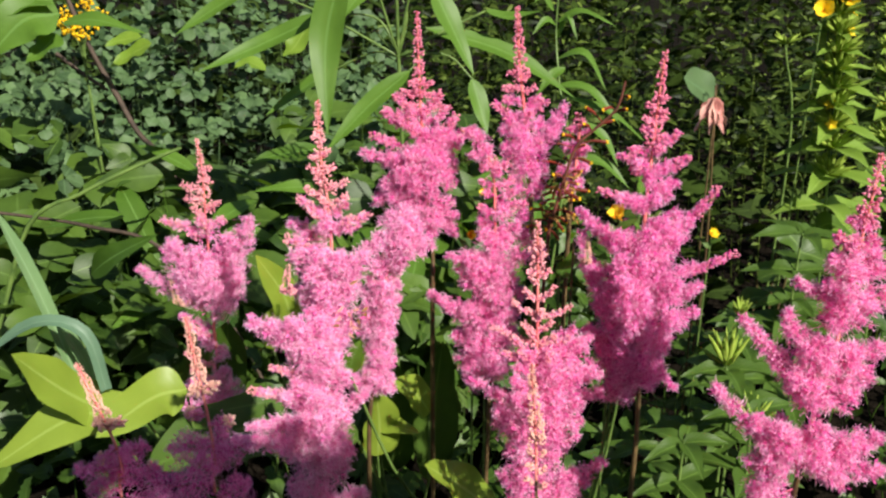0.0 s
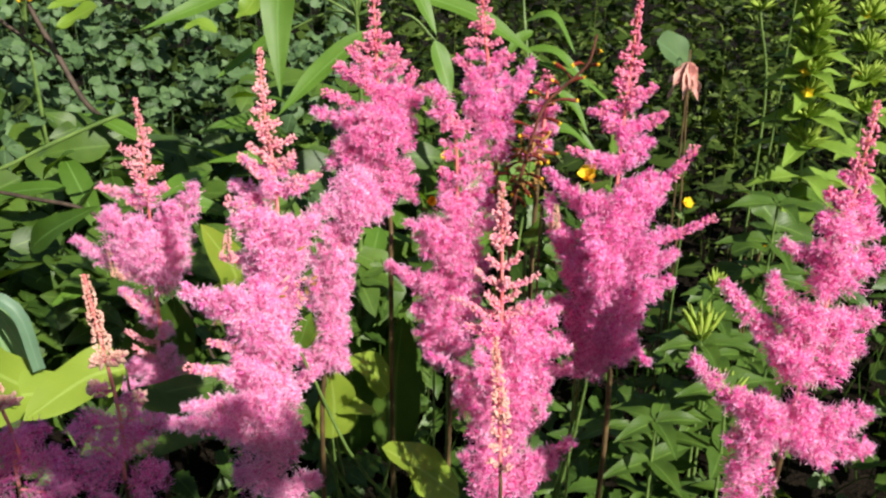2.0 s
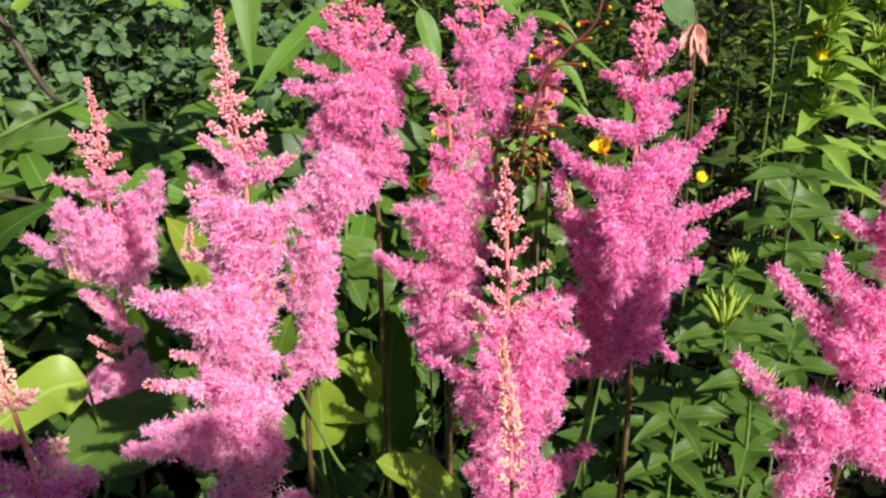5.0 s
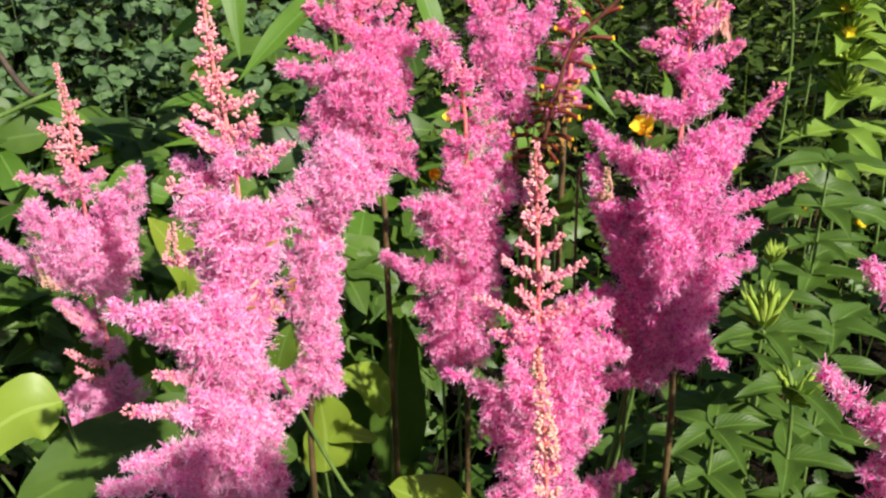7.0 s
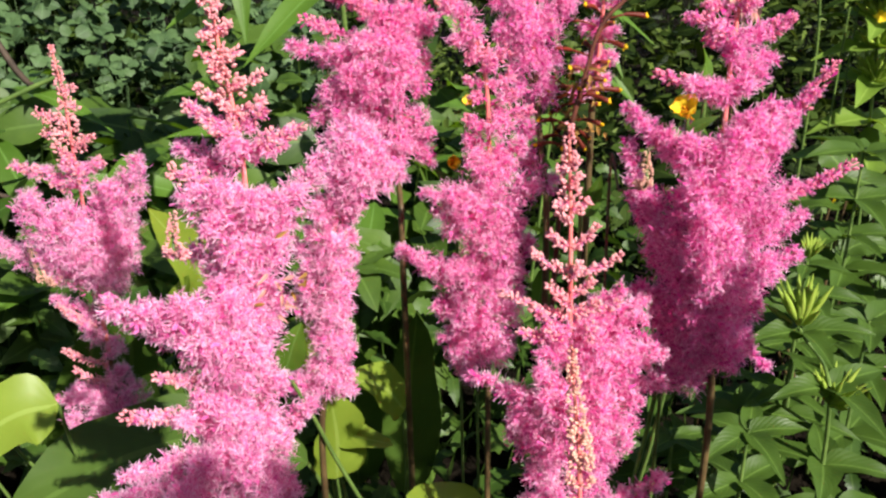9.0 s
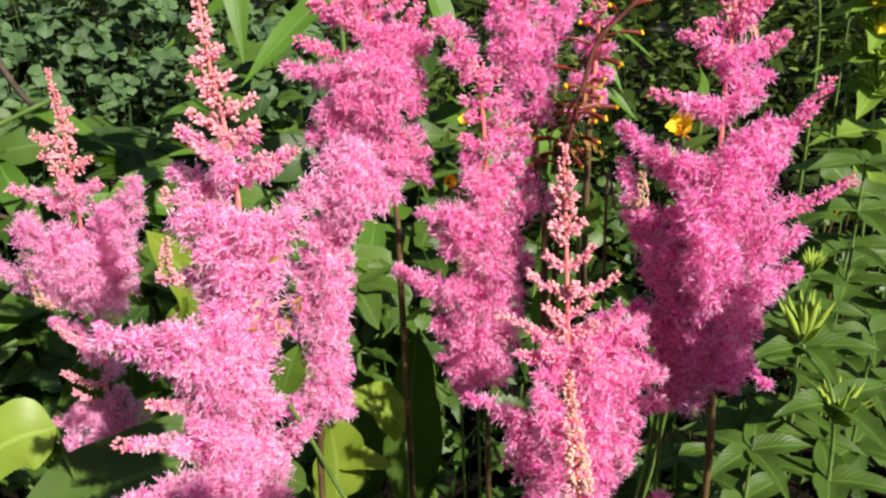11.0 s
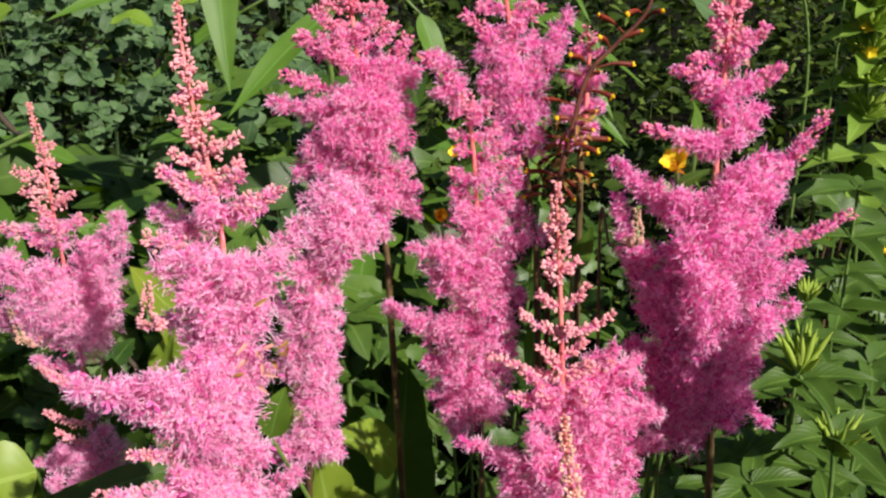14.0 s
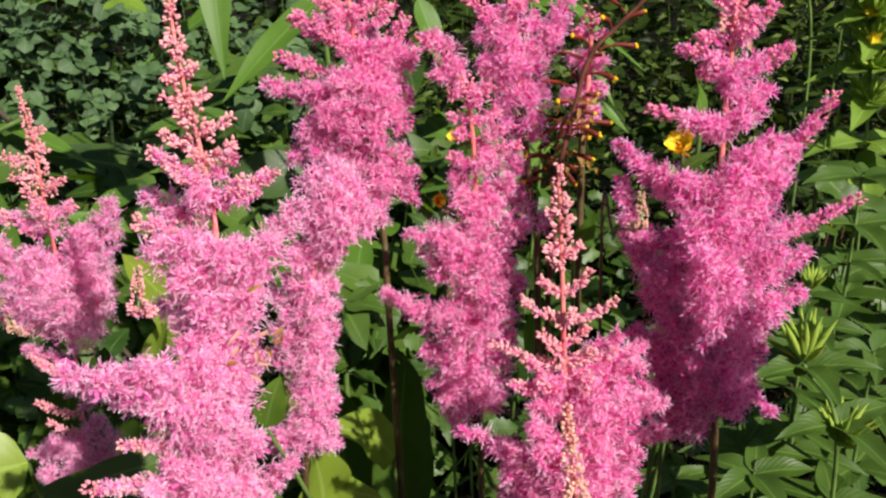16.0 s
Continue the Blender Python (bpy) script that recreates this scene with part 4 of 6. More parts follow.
TIER_SEVEN_F = [(0.455, -6.3, 0.5, 2.6, 1.15, 0, 0.06), (0.427, -5.9, 0.5, 1.6, 1.15, 0, 0.05), (0.405, -4.5, 0.5, 0.3, 1.1, 0, 0.0), (0.515, -6.6, 0.5, 4.2, 1.0, 0, 0.06), (0.41, -3.2, 1.0, 0.7, 1.15, 0, 0.03), (0.428, -4.5, 1.0, 2.8, 1.18, 0, 0.05), (0.462, -3.9, 0.0, 2.8, 1.21, 0, 0.05)]
astilbe(STEM_SEVEN, 0.659, TIER_SEVEN_A + TIER_SEVEN_B + TIER_SEVEN_C + TIER_SEVEN_D + TIER_SEVEN_E + TIER_SEVEN_F, *LOOK_SEVEN)
STEM_EIGHT = [(0.313, 0.570, 0.695), (0.310, 0.570, 0.655), (0.307, 0.570, 0.614), (0.303, 0.570, 0.554), (0.294, 0.570, 0.480), (0.288, 0.570, 0.405), (0.285, 0.620, 0.000)]
TIER_EIGHT_A = [(0.651, -0.8, 0.0, 0.4, 0.43, 2, 0.1), (0.641, -1.2, 0.0, 0.4, 0.56, 1, 0.1), (0.637, 0.7, 0.0, 0.6, 0.53, 1, 0.1), (0.627, -2.1, 0.0, 0.6, 0.65, 1, 0.05), (0.624, 1.2, 0.0, 0.7, 0.71, 1, 0.1), (0.618, -1.1, -1.0, 1.4, 0.73, 1, 0.1), (0.612, 1.6, 0.0, 0.8, 0.86, 0, 0.1), (0.608, -2.4, -0.5, 0.8, 0.88, 0, 0.05), (0.604, 2.5, 0.0, 0.4, 0.87, 0, 0.05), (0.597, -1.3, -1.5, 1.6, 1.11, 0, 0.05), (0.58, -4.4, 0.0, 1.8, 0.74, 0, 0.03), (0.58, -2.2, -1.0, 1.7, 1.02, 0, 0.05), (0.578, -1.0, -2.0, 2.2, 1.2, 0, 0.05)]
TIER_EIGHT_B = [(0.576, 3.2, 0.0, 1.3, 0.98, 0, 0.05), (0.567, 1.5, -1.0, 1.5, 1.15, 0, 0.05), (0.563, -1.6, -2.0, 1.9, 1.21, 0, 0.05), (0.522, -4.8, -1.0, 5.9, 0.96, 0, 0.12), (0.522, -3.0, -2.0, 3.2, 1.21, 0, 0.1), (0.527, -1.8, -2.0, 3.1, 1.22, 0, 0.1), (0.504, -7.7, 0.0, 6.9, 0.78, 0, 0.05), (0.501, -4.8, -0.5, 3.8, 1.13, 0, 0.05), (0.499, -3.4, -2.0, 3.3, 1.31, 0, 0.05), (0.532, 4.6, 0.0, 1.2, 1.01, 0, 0.05), (0.522, 1.7, -1.0, 2.1, 1.27, 0, 0.05), (0.508, 3.1, -1.0, 1.5, 1.3, 0, -0.1), (0.494, 1.7, -2.0, 1.6, 1.38, 0, -0.1)]
TIER_EIGHT_C = [(0.49, -2.1, -3.0, 3.0, 1.32, 0, 0.0), (0.448, -8.6, 0.0, 6.7, 0.94, 0, 0.08), (0.446, -5.4, -1.0, 4.5, 1.2, 0, 0.08), (0.446, -3.6, -2.0, 4.1, 1.25, 0, 0.05), (0.451, -3.9, 0.0, -5.1, 1.47, 0, -0.3), (0.446, -3.6, -1.0, -0.8, 1.41, 0, -0.2), (0.441, -4.8, 0.0, 0.0, 1.21, 0, -0.1), (0.415, -3.4, 0.0, -3.6, 1.49, 0, -0.2), (0.461, 0.1, -2.0, 2.1, 1.09, 0, 0.0), (0.451, 6.7, 0.0, 1.6, 1.28, 0, 0.05), (0.446, 3.5, -1.0, 1.8, 1.34, 0, 0.05), (0.441, 3.4, -1.0, -1.9, 0.96, 0, -0.2), (0.443, 0.6, -2.0, 1.5, 1.31, 0, -0.1)]
TIER_EIGHT_D = [(0.436, 7.4, 0.0, -0.6, 1.2, 0, -0.05)]
astilbe(STEM_EIGHT, 0.640, TIER_EIGHT_A + TIER_EIGHT_B + TIER_EIGHT_C + TIER_EIGHT_D, *LOOK_EIGHT)
STEM_NINE = [(-0.143, 0.400, 0.641), (-0.141, 0.400, 0.621), (-0.136, 0.400, 0.576), (-0.135, 0.400, 0.546), (-0.136, 0.400, 0.495), (-0.137, 0.440, 0.000)]
TIER_NINE_A = [(0.597, 0.9, 0, 0.3, 0.33, 2), (0.597, -0.7, 0, 0, 0.33, 2), (0.581, -1.2, 0, 0.2, 0.44, 1), (0.574, 1.3, 0, 0.5, 0.55, 1), (0.561, -2.4, 0, 0, 0.95, 0), (0.557, 2.1, 0, 0.7, 0.76, 0), (0.546, -0.6, -1, 1.4, 0.95, 0), (0.539, -3.6, 0, 0, 0.95, 0), (0.527, 1.9, 0, 1.1, 0.95, 0), (0.511, -1.5, -1, 1.1, 0.95, 0), (0.507, 2, -1, 0.7, 0.95, 0)]
astilbe(STEM_NINE, 0.594, TIER_NINE_A, *LOOK_NINE)
STEM_TEN = [(-0.215, 0.420, 0.603), (-0.208, 0.420, 0.581), (-0.199, 0.420, 0.549), (-0.197, 0.420, 0.525), (-0.199, 0.420, 0.480), (-0.199, 0.460, 0.000)]
TIER_TEN_A = [(0.562, 0.9, 0, 0.4, 0.33, 2), (0.563, -0.7, 0, 0.2, 0.33, 2), (0.547, -1.3, 0, -0.8, 0.55, 1), (0.545, 1.9, 0, 0.4, 0.57, 0), (0.535, -2.7, 0, -0.2, 0.76, 0), (0.529, 2.5, 0, 0.8, 0.76, 0), (0.521, -1.3, -1, 0.7, 0.76, 0), (0.513, 2.7, 0, 0, 0.76, 0), (0.501, -2.9, 0, 0.4, 0.95, 0)]
astilbe(STEM_TEN, 0.562, TIER_TEN_A, *LOOK_TEN)
STEM_TWELVE = [(-0.039, 0.790, 0.589), (-0.045, 0.790, 0.559), (-0.057, 0.790, 0.525), (-0.064, 0.790, 0.471), (-0.072, 0.790, 0.400), (-0.081, 0.790, 0.323), (-0.085, 0.820, 0.000)]
TIER_TWELVE_A = [(0.575, 0.5, -0.5, 1.4, 1.22, 0, 0.0), (0.559, -0.8, 0.0, 2.8, 1.33, 0, 0.1), (0.556, 2.1, -0.5, 2.3, 1.4, 0, 0.0), (0.554, 0.8, -1.5, 2.1, 1.47, 0, 0.0), (0.552, 3.9, -0.5, 0.1, 1.2, 0, -0.25), (0.55, 2.8, -1.0, -0.5, 1.24, 0, -0.25), (0.548, 2.7, -1.5, 1.8, 1.39, 0, -0.05), (0.544, 1.6, -2.0, 1.0, 1.39, 0, -0.1), (0.54, -0.5, -0.5, 2.4, 1.33, 0, 0.05), (0.532, 1.6, -1.0, 0.5, 0.98, 0, -0.1), (0.525, -0.8, -0.5, 1.4, 1.08, 0, 0.05), (0.521, 1.5, -0.5, 0.8, 0.81, 0, 0.05), (0.508, -1.7, -0.5, 1.0, 0.91, 0, 0.05)]
TIER_TWELVE_B = [(0.504, 1.4, -0.5, 1.2, 0.87, 0, 0.05), (0.496, 0.2, -1.5, 1.9, 1.08, 0, 0.05), (0.49, 1.7, 0.0, 0.5, 0.79, 0, 0.05), (0.484, -1.6, -0.5, 1.2, 1.02, 0, 0.05), (0.479, 0.8, -1.5, 1.7, 1.09, 0, 0.05), (0.469, 1.8, 0.0, 0.9, 0.8, 0, 0.05), (0.462, -1.6, -0.5, 1.5, 1.03, 0, 0.05), (0.46, 0.7, -1.5, 2.0, 1.1, 0, 0.05), (0.449, 1.6, 0.0, 0.8, 0.86, 0, 0.05), (0.445, -1.3, -0.5, 1.5, 0.95, 0, 0.05), (0.441, 0.5, -1.5, 2.0, 1.12, 0, 0.05), (0.432, 1.8, 0.0, 0.7, 0.87, 0, 0.05), (0.427, -1.0, -0.5, 1.3, 0.97, 0, 0.05)]
TIER_TWELVE_C = [(0.416, 2.0, 0.0, 0.7, 0.84, 0, 0.05), (0.414, 0.4, -1.5, 2.4, 1.24, 0, 0.05), (0.402, -1.0, -0.5, 1.4, 0.99, 0, 0.05), (0.396, 1.8, -0.5, 1.0, 0.99, 0, 0.05), (0.391, 0.3, -1.5, 2.1, 1.17, 0, 0.0), (0.391, 2.2, 0.0, -0.2, 0.81, 0, 0.0), (0.391, -2.4, -1.0, 1.3, 1.09, 0, 0.0), (0.552, 2.1, -1.5, 0.7, 1.16, 0, -0.1), (0.532, 1.0, -1.5, 1.3, 0.95, 0, 0.0), (0.521, -1.4, -1.0, 1.3, 0.9, 0, 0.05), (0.494, -2.6, 0.5, 0.8, 1.02, 0, 0.05), (0.475, -2.7, 0.5, 0.5, 1.03, 0, 0.05), (0.454, -2.7, 0.5, 0.5, 0.97, 0, 0.05)]
TIER_TWELVE_D = [(0.391, -3.0, 0.0, 0.3, 1.02, 0, 0.0)]
astilbe(STEM_TWELVE, 0.582, TIER_TWELVE_A + TIER_TWELVE_B + TIER_TWELVE_C + TIER_TWELVE_D, *LOOK_TWELVE)
STEM_THIRTEEN = [(0.147, 0.890, 0.670), (0.150, 0.890, 0.655), (0.148, 0.890, 0.607), (0.145, 0.890, 0.575), (0.144, 0.890, 0.528), (0.143, 0.910, 0.000)]
TIER_THIRTEEN_A = [(0.649, -1.1, 0, 0.6, 0.5, 1), (0.646, 1.1, 0, 0.5, 0.6, 1), (0.632, -1.5, 0, 0.4, 0.7, 0), (0.627, 1.2, 0, 0.5, 0.7, 0), (0.614, 1.2, 0, -0.5, 0.8, 0), (0.607, -1.8, 0, -0, 0.8, 0), (0.595, 1, 0, -0.6, 0.8, 0), (0.588, -1.8, 0, -0.7, 0.8, 0)]
astilbe(STEM_THIRTEEN, 0.652, TIER_THIRTEEN_A, *LOOK_THIRTEEN)
STEM_FOURTEEN = [(0.078, 0.655, 0.485), (0.079, 0.655, 0.466), (0.084, 0.655, 0.417), (0.087, 0.655, 0.353), (0.088, 0.655, 0.310), (0.089, 0.675, 0.000)]
TIER_FOURTEEN_A = [(0.41, -0.4, 0, 0.3, 0.23, 2), (0.408, 0.4, -1, 0.9, 0.23, 2), (0.392, -0.8, 0, 0.6, 0.32, 2), (0.39, 0.8, 0, 0.6, 0.32, 2), (0.378, -1.0, -1, 1.0, 0.32, 2), (0.374, 0.9, 0, 0.3, 0.32, 2), (0.362, -1.0, 0, 0.4, 0.32, 2), (0.357, 0.7, -1, 1.0, 0.32, 2), (0.425, -0.5, 0, 0.6, 0.32, 2), (0.423, 0.7, 0, 0.4, 0.32, 2)]
astilbe(STEM_FOURTEEN, 0.402, TIER_FOURTEEN_A, *LOOK_FOURTEEN)
STEM_FIFTEEN = [(0.132, 0.710, 0.582), (0.132, 0.710, 0.573), (0.132, 0.710, 0.561), (0.132, 0.760, 0.543), (0.133, 0.790, 0.515), (0.133, 0.760, 0.000)]
TIER_FIFTEEN_A = [(0.559, -0.4, 0, 0.4, 0.2, 2), (0.557, 0.4, 0, 0.4, 0.2, 2)]
astilbe(STEM_FIFTEEN, 0.557, TIER_FIFTEEN_A, *LOOK_FIFTEEN)
STEM_SIXTEEN = [(-0.142, 0.700, 0.562), (-0.144, 0.700, 0.548), (-0.144, 0.700, 0.535), (-0.144, 0.750, 0.518), (-0.142, 0.780, 0.493), (-0.141, 0.760, 0.000)]
TIER_SIXTEEN_A = [(0.537, -0.5, 0, 0.4, 0.2, 2), (0.533, 0.6, 0, 0.3, 0.2, 2), (0.526, -0.5, 0, 0.2, 0.2, 2)]
astilbe(STEM_SIXTEEN, 0.532, TIER_SIXTEEN_A, *LOOK_SIXTEEN)
STEM_SEVENTEEN = [(-0.339, 0.960, 0.454), (-0.335, 0.960, 0.438), (-0.330, 0.960, 0.416), (-0.325, 1.010, 0.394), (-0.322, 1.040, 0.365), (-0.320, 1.020, 0.000)]
TIER_SEVENTEEN_A = [(0.413, 1, 0, 0.7, 0.3, 2), (0.395, 1.4, 0, 0.3, 0.4, 2), (0.391, -0.8, 0, -0.7, 0.3, 2)]
astilbe(STEM_SEVENTEEN, 0.408, TIER_SEVENTEEN_A, *LOOK_SEVENTEEN)


# ---- background foliage ----
def canopy(x, y):
    """Height of the herb layer over the bed."""
    return np.interp(y, [0.9, 1.2, 1.5, 1.8, 2.4, 3.2, 4.0, 5.2], [0.20, 0.30, 0.40, 0.50, 0.68, 1.0, 1.3, 2.3])


def thicket(name, label, category, mat, count, xr, yr, size, ratio, kind, depth, tilt=0.5, rows=5, top=1.0, fold=0.25, triple=False, gaps=2.0, spread=1.25, cols=2, every=5):
    """Many leaves over a stretch of the bed, densest at the canopy; they look up and towards the light. Thin stalks carry them."""
    x, y = rng.uniform(*xr, count), rng.uniform(*yr, count)
    ragged = np.array([noise.noise((a * 2.3, b * 2.3, 9)) for a, b in zip(x, y)])
    inside = np.minimum(np.minimum(x - xr[0], xr[1] - x), yr[1] - y) + ragged * 0.35 > 0.02
    inside &= np.array([noise.noise((a * 5.5, b * 5.5, 21)) for a, b in zip(x, y)]) < gaps
    x, y = x[inside], y[inside]
    count = len(x)
    bumps = np.array([noise.noise((a * 3.1, b * 3.1, 5)) for a, b in zip(x, y)]) * 0.09
    z = np.maximum(canopy(x, y) * top + bumps - depth * rng.uniform(0, 1, count) ** 1.4, 0.02)
    az = rng.uniform(0, 2 * np.pi, count)
    way = np.stack([np.cos(az), np.sin(az), rng.normal(-0.1, 0.3, count)], 1)
    face = np.stack([0.25 + rng.normal(0, tilt, count), -0.45 + rng.normal(0, tilt, count), np.full(count, 1.0)], 1)
    L = rng.uniform(*size, count)
    at = np.stack([x, y, z], 1)
    s = Soup()
    if triple:
        way, face = unit(way), unit(face)
        side = unit(np.cross(way, face))
        for turn in (-spread, 0.0, spread):
            go = way * math.cos(turn) + side * math.sin(turn)
            leaves(s, at + go * 0.004, go, face + rng.normal(0, 0.12, (count, 3)), L * rng.uniform(0.8, 1.1, count), L * ratio, kind, fold, 0.25, 0.08, rows, cols)
    else:
        leaves(s, at, way, face, L, L * ratio, kind, fold, 0.25, 0.08, rows, cols)
    # stalks from the soil to some of the leaves
    some = np.arange(0, count, every)
    for k in some:
        p = at[k]
        foot = np.array([p[0] + rng.normal(0, 0.04), p[1] + rng.normal(0.02, 0.04), 0.0])
        tube(s, np.array([p, (p + foot) / 2 + (0, 0.01, 0.02 * p[2]), foot]), 0.0008, 0.0016, 3)
    tagged(new(name, s.mesh(name, mat)), label, category, kind="stuff")


thicket("columbine_foliage", "mass of small rounded three-part blue-green columbine leaves", "foliage", LEAF_BLUE, 2700, (-2.6, -0.1), (1.6, 2.9), (0.022, 0.042), 0.95, "scallop", 0.45, 0.5, 6, triple=True, gaps=0.30, spread=1.25, cols=2)
thicket("herb_foliage", "mass of pointed mid-green leaves in the bed", "foliage", LEAF_BROAD, 760, (-1.5, 0.1), (1.25, 1.85), (0.08, 0.15), 0.55, "ovate", 0.40, 0.65, 8, gaps=0.26)
thicket("vine_foliage", "large three-lobed mid-green leaves among the herbs", "foliage", LEAF_BROAD, 520, (-1.5, 0.1), (1.2, 1.85), (0.055, 0.085), 0.66, "ovate", 0.34, 0.6, 7, gaps=0.10, triple=True, spread=0.95)
thicket("shrub_foliage", "small green shrub leaves, shade and sunlit specks put into their colour", "foliage", LEAF_SHRUB, 17000, (-0.15, 2.5), (1.6, 3.0), (0.014, 0.044), 0.34, "ovate", 0.75, 1.2, 3, gaps=0.16, every=40)
# backing leaves whose dark colour paints the shaded gaps and covers sunlit soil
thicket("hedge_foliage", "far leaves closing the back of the bed, shade put into their colour", "foliage", LEAF_SHADE_TONE, 4200, (-4.0, 4.5), (2.8, 4.2), (0.05, 0.09), 0.6, "ovate", 0.9, 1.0, 4, every=12)
thicket("tall_hedge_foliage", "tall hedge leaves added behind the bed, coloured dark for shade", "foliage", LEAF_SHADE_TONE, 6500, (-5.0, 5.5), (4.0, 5.2), (0.07, 0.12), 0.6, "ovate", 2.0, 1.0, 4, every=12)
thicket("undergrowth_foliage", "low leaves added in the bed, coloured dark for its shade", "foliage", LEAF_SHADE_TONE, 5200, (-3.2, 3.0), (1.5, 3.4), (0.05, 0.09), 0.6, "ovate", 0.45, 0.8, 4, 0.72, every=60)
thicket("fern_foliage", "ferny toothed astilbe leaves low among the stems", "foliage", LEAF_FERN, 1900, (-0.7, 1.2), (0.78, 1.6), (0.03, 0.06), 0.5, "toothed", 0.25, 0.7, 11, 0.85)
thicket("lance_foliage", "scattered long pointed bright green leaves behind the plumes", "foliage", LEAF_LANCE, 80, (-0.7, 0.2), (1.28, 1.7), (0.10, 0.20), 0.26, "lance", 0.2, 0.5, 9, 1.12)


# ---- leafy shrub added out of view to block sun from the bed's front ----
def shade_caster():
    """Added, unseen leafy shrub; its top outline shapes the shade on the front of the bed."""
    ob = thing("shade_caster_shrub", (0.30, -0.62, 0.0), "leafy green shrub added out of view to shade the bed's front", "shrub")
    s = Soup()
    for k in range(14):
        x = -0.22 + 0.075 * k
        tube(s, curve([(x, -0.55 + rng.normal(0, 0.03), 1.3), (0.15 + x * 0.5, -0.58, 0.65), (0.27 + 0.1 * x, -0.62, 0.0)], 12), 0.002, 0.008, 6)
    part("branches", s, TWIG, ob)
    n = 4200
    x = rng.uniform(-0.27, 0.86, n)
    top = np.interp(x, [-0.4, 0.33, 0.38, 0.56, 0.59, 0.78, 0.86], [1.32, 1.34, 1.365, 1.365, 1.435, 1.435, 1.05]) + rng.normal(0, 0.012, n)
    z = top - rng.uniform(0, 1, n) ** 1.3 * 1.3
    y = -0.52 + rng.normal(0, 0.045, n)
    s = Soup()
    leaves(s, np.stack([x, y, z], 1), np.stack([rng.normal(0, 1, n), rng.normal(0, 1, n), rng.normal(-0.2, 0.4, n)], 1), np.stack([rng.normal(0.2, 0.5, n), rng.normal(-0.5, 0.5, n), np.ones(n)], 1), rng.uniform(0.05, 0.08, n), 0.038, "ovate", 0.2, 0.2, 0.06, 4, 2)
    part("leaf_mass", s, LEAF_BROAD, ob)


shade_caster()


# ---- single plants ----
TALL_LEAVES = [([(-0.135, 1.200, 0.821), (-0.160, 1.180, 0.722), (-0.158, 1.140, 0.598)], 0.056),
    ([(-0.171, 1.270, 0.754), (-0.260, 1.260, 0.713), (-0.348, 1.200, 0.676)], 0.037),
    ([(-0.044, 1.200, 0.679), (-0.103, 1.160, 0.633), (-0.157, 1.100, 0.581)], 0.037),
    ([(-0.014, 1.220, 0.799), (0.016, 1.200, 0.739), (0.047, 1.180, 0.676)], 0.043),
    ([(-0.020, 1.270, 0.734), (0.103, 1.270, 0.697), (0.203, 1.240, 0.634)], 0.039),
    ([(-0.288, 1.300, 0.789), (-0.341, 1.300, 0.760), (-0.399, 1.280, 0.722)], 0.031),
    ([(0.047, 1.240, 0.663), (0.059, 1.220, 0.624), (0.069, 1.200, 0.586)], 0.033),
    ([(-0.157, 1.300, 0.672), (-0.211, 1.300, 0.642), (-0.269, 1.270, 0.602)], 0.034),
    ([(-0.073, 1.250, 0.798), (-0.114, 1.250, 0.783), (-0.143, 1.200, 0.746)], 0.033),
    ([(0.067, 1.260, 0.759), (0.101, 1.260, 0.751), (0.149, 1.250, 0.760)], 0.025)]
TALL_STEM = [(-0.064, 1.240, 0.822), (-0.062, 1.250, 0.694), (-0.060, 1.270, 0.490)]
SLIM_LEAVES = [([(0.185, 1.350, 0.733), (0.166, 1.340, 0.742), (0.145, 1.330, 0.720)], 0.014),
    ([(0.186, 1.350, 0.738), (0.223, 1.340, 0.755), (0.275, 1.320, 0.733)], 0.018),
    ([(0.186, 1.350, 0.711), (0.201, 1.340, 0.747), (0.216, 1.330, 0.713)], 0.014),
    ([(0.188, 1.350, 0.681), (0.229, 1.330, 0.691), (0.262, 1.310, 0.637)], 0.025),
    ([(0.187, 1.300, 0.647), (0.232, 1.280, 0.641), (0.278, 1.260, 0.590)], 0.023),
    ([(0.196, 1.300, 0.629), (0.265, 1.280, 0.606), (0.321, 1.270, 0.562)], 0.019),
    ([(0.222, 1.280, 0.593), (0.257, 1.270, 0.568), (0.279, 1.260, 0.525)], 0.019),
    ([(0.216, 1.280, 0.534), (0.260, 1.270, 0.527), (0.300, 1.260, 0.489)], 0.023),
    ([(0.180, 1.350, 0.755), (0.160, 1.340, 0.777), (0.146, 1.330, 0.768)], 0.014),
    ([(0.199, 1.330, 0.669), (0.176, 1.320, 0.657), (0.153, 1.310, 0.628)], 0.020)]
SLIM_STEM = [(0.187, 1.350, 0.797), (0.185, 1.350, 0.720), (0.191, 1.330, 0.643), (0.206, 1.320, 0.506)]
HOSTA_A = [([(-0.420, 0.930, 0.276), (-0.464, 0.900, 0.329), (-0.496, 0.860, 0.396)], 0.068),
    ([(-0.299, 0.860, 0.350), (-0.333, 0.840, 0.350), (-0.376, 0.780, 0.335)], 0.062),
    ([(-0.379, 0.920, 0.286), (-0.456, 0.900, 0.290), (-0.548, 0.860, 0.243)], 0.064)]
HOSTA_B = [([(-0.180, 0.960, 0.250), (-0.265, 0.900, 0.268), (-0.340, 0.815, 0.272)], 0.105),
    ([(-0.229, 0.950, 0.283), (-0.272, 0.930, 0.284), (-0.332, 0.900, 0.282)], 0.030),
    ([(-0.343, 1.100, 0.149), (-0.315, 1.090, 0.253), (-0.300, 1.070, 0.346)], 0.084)]
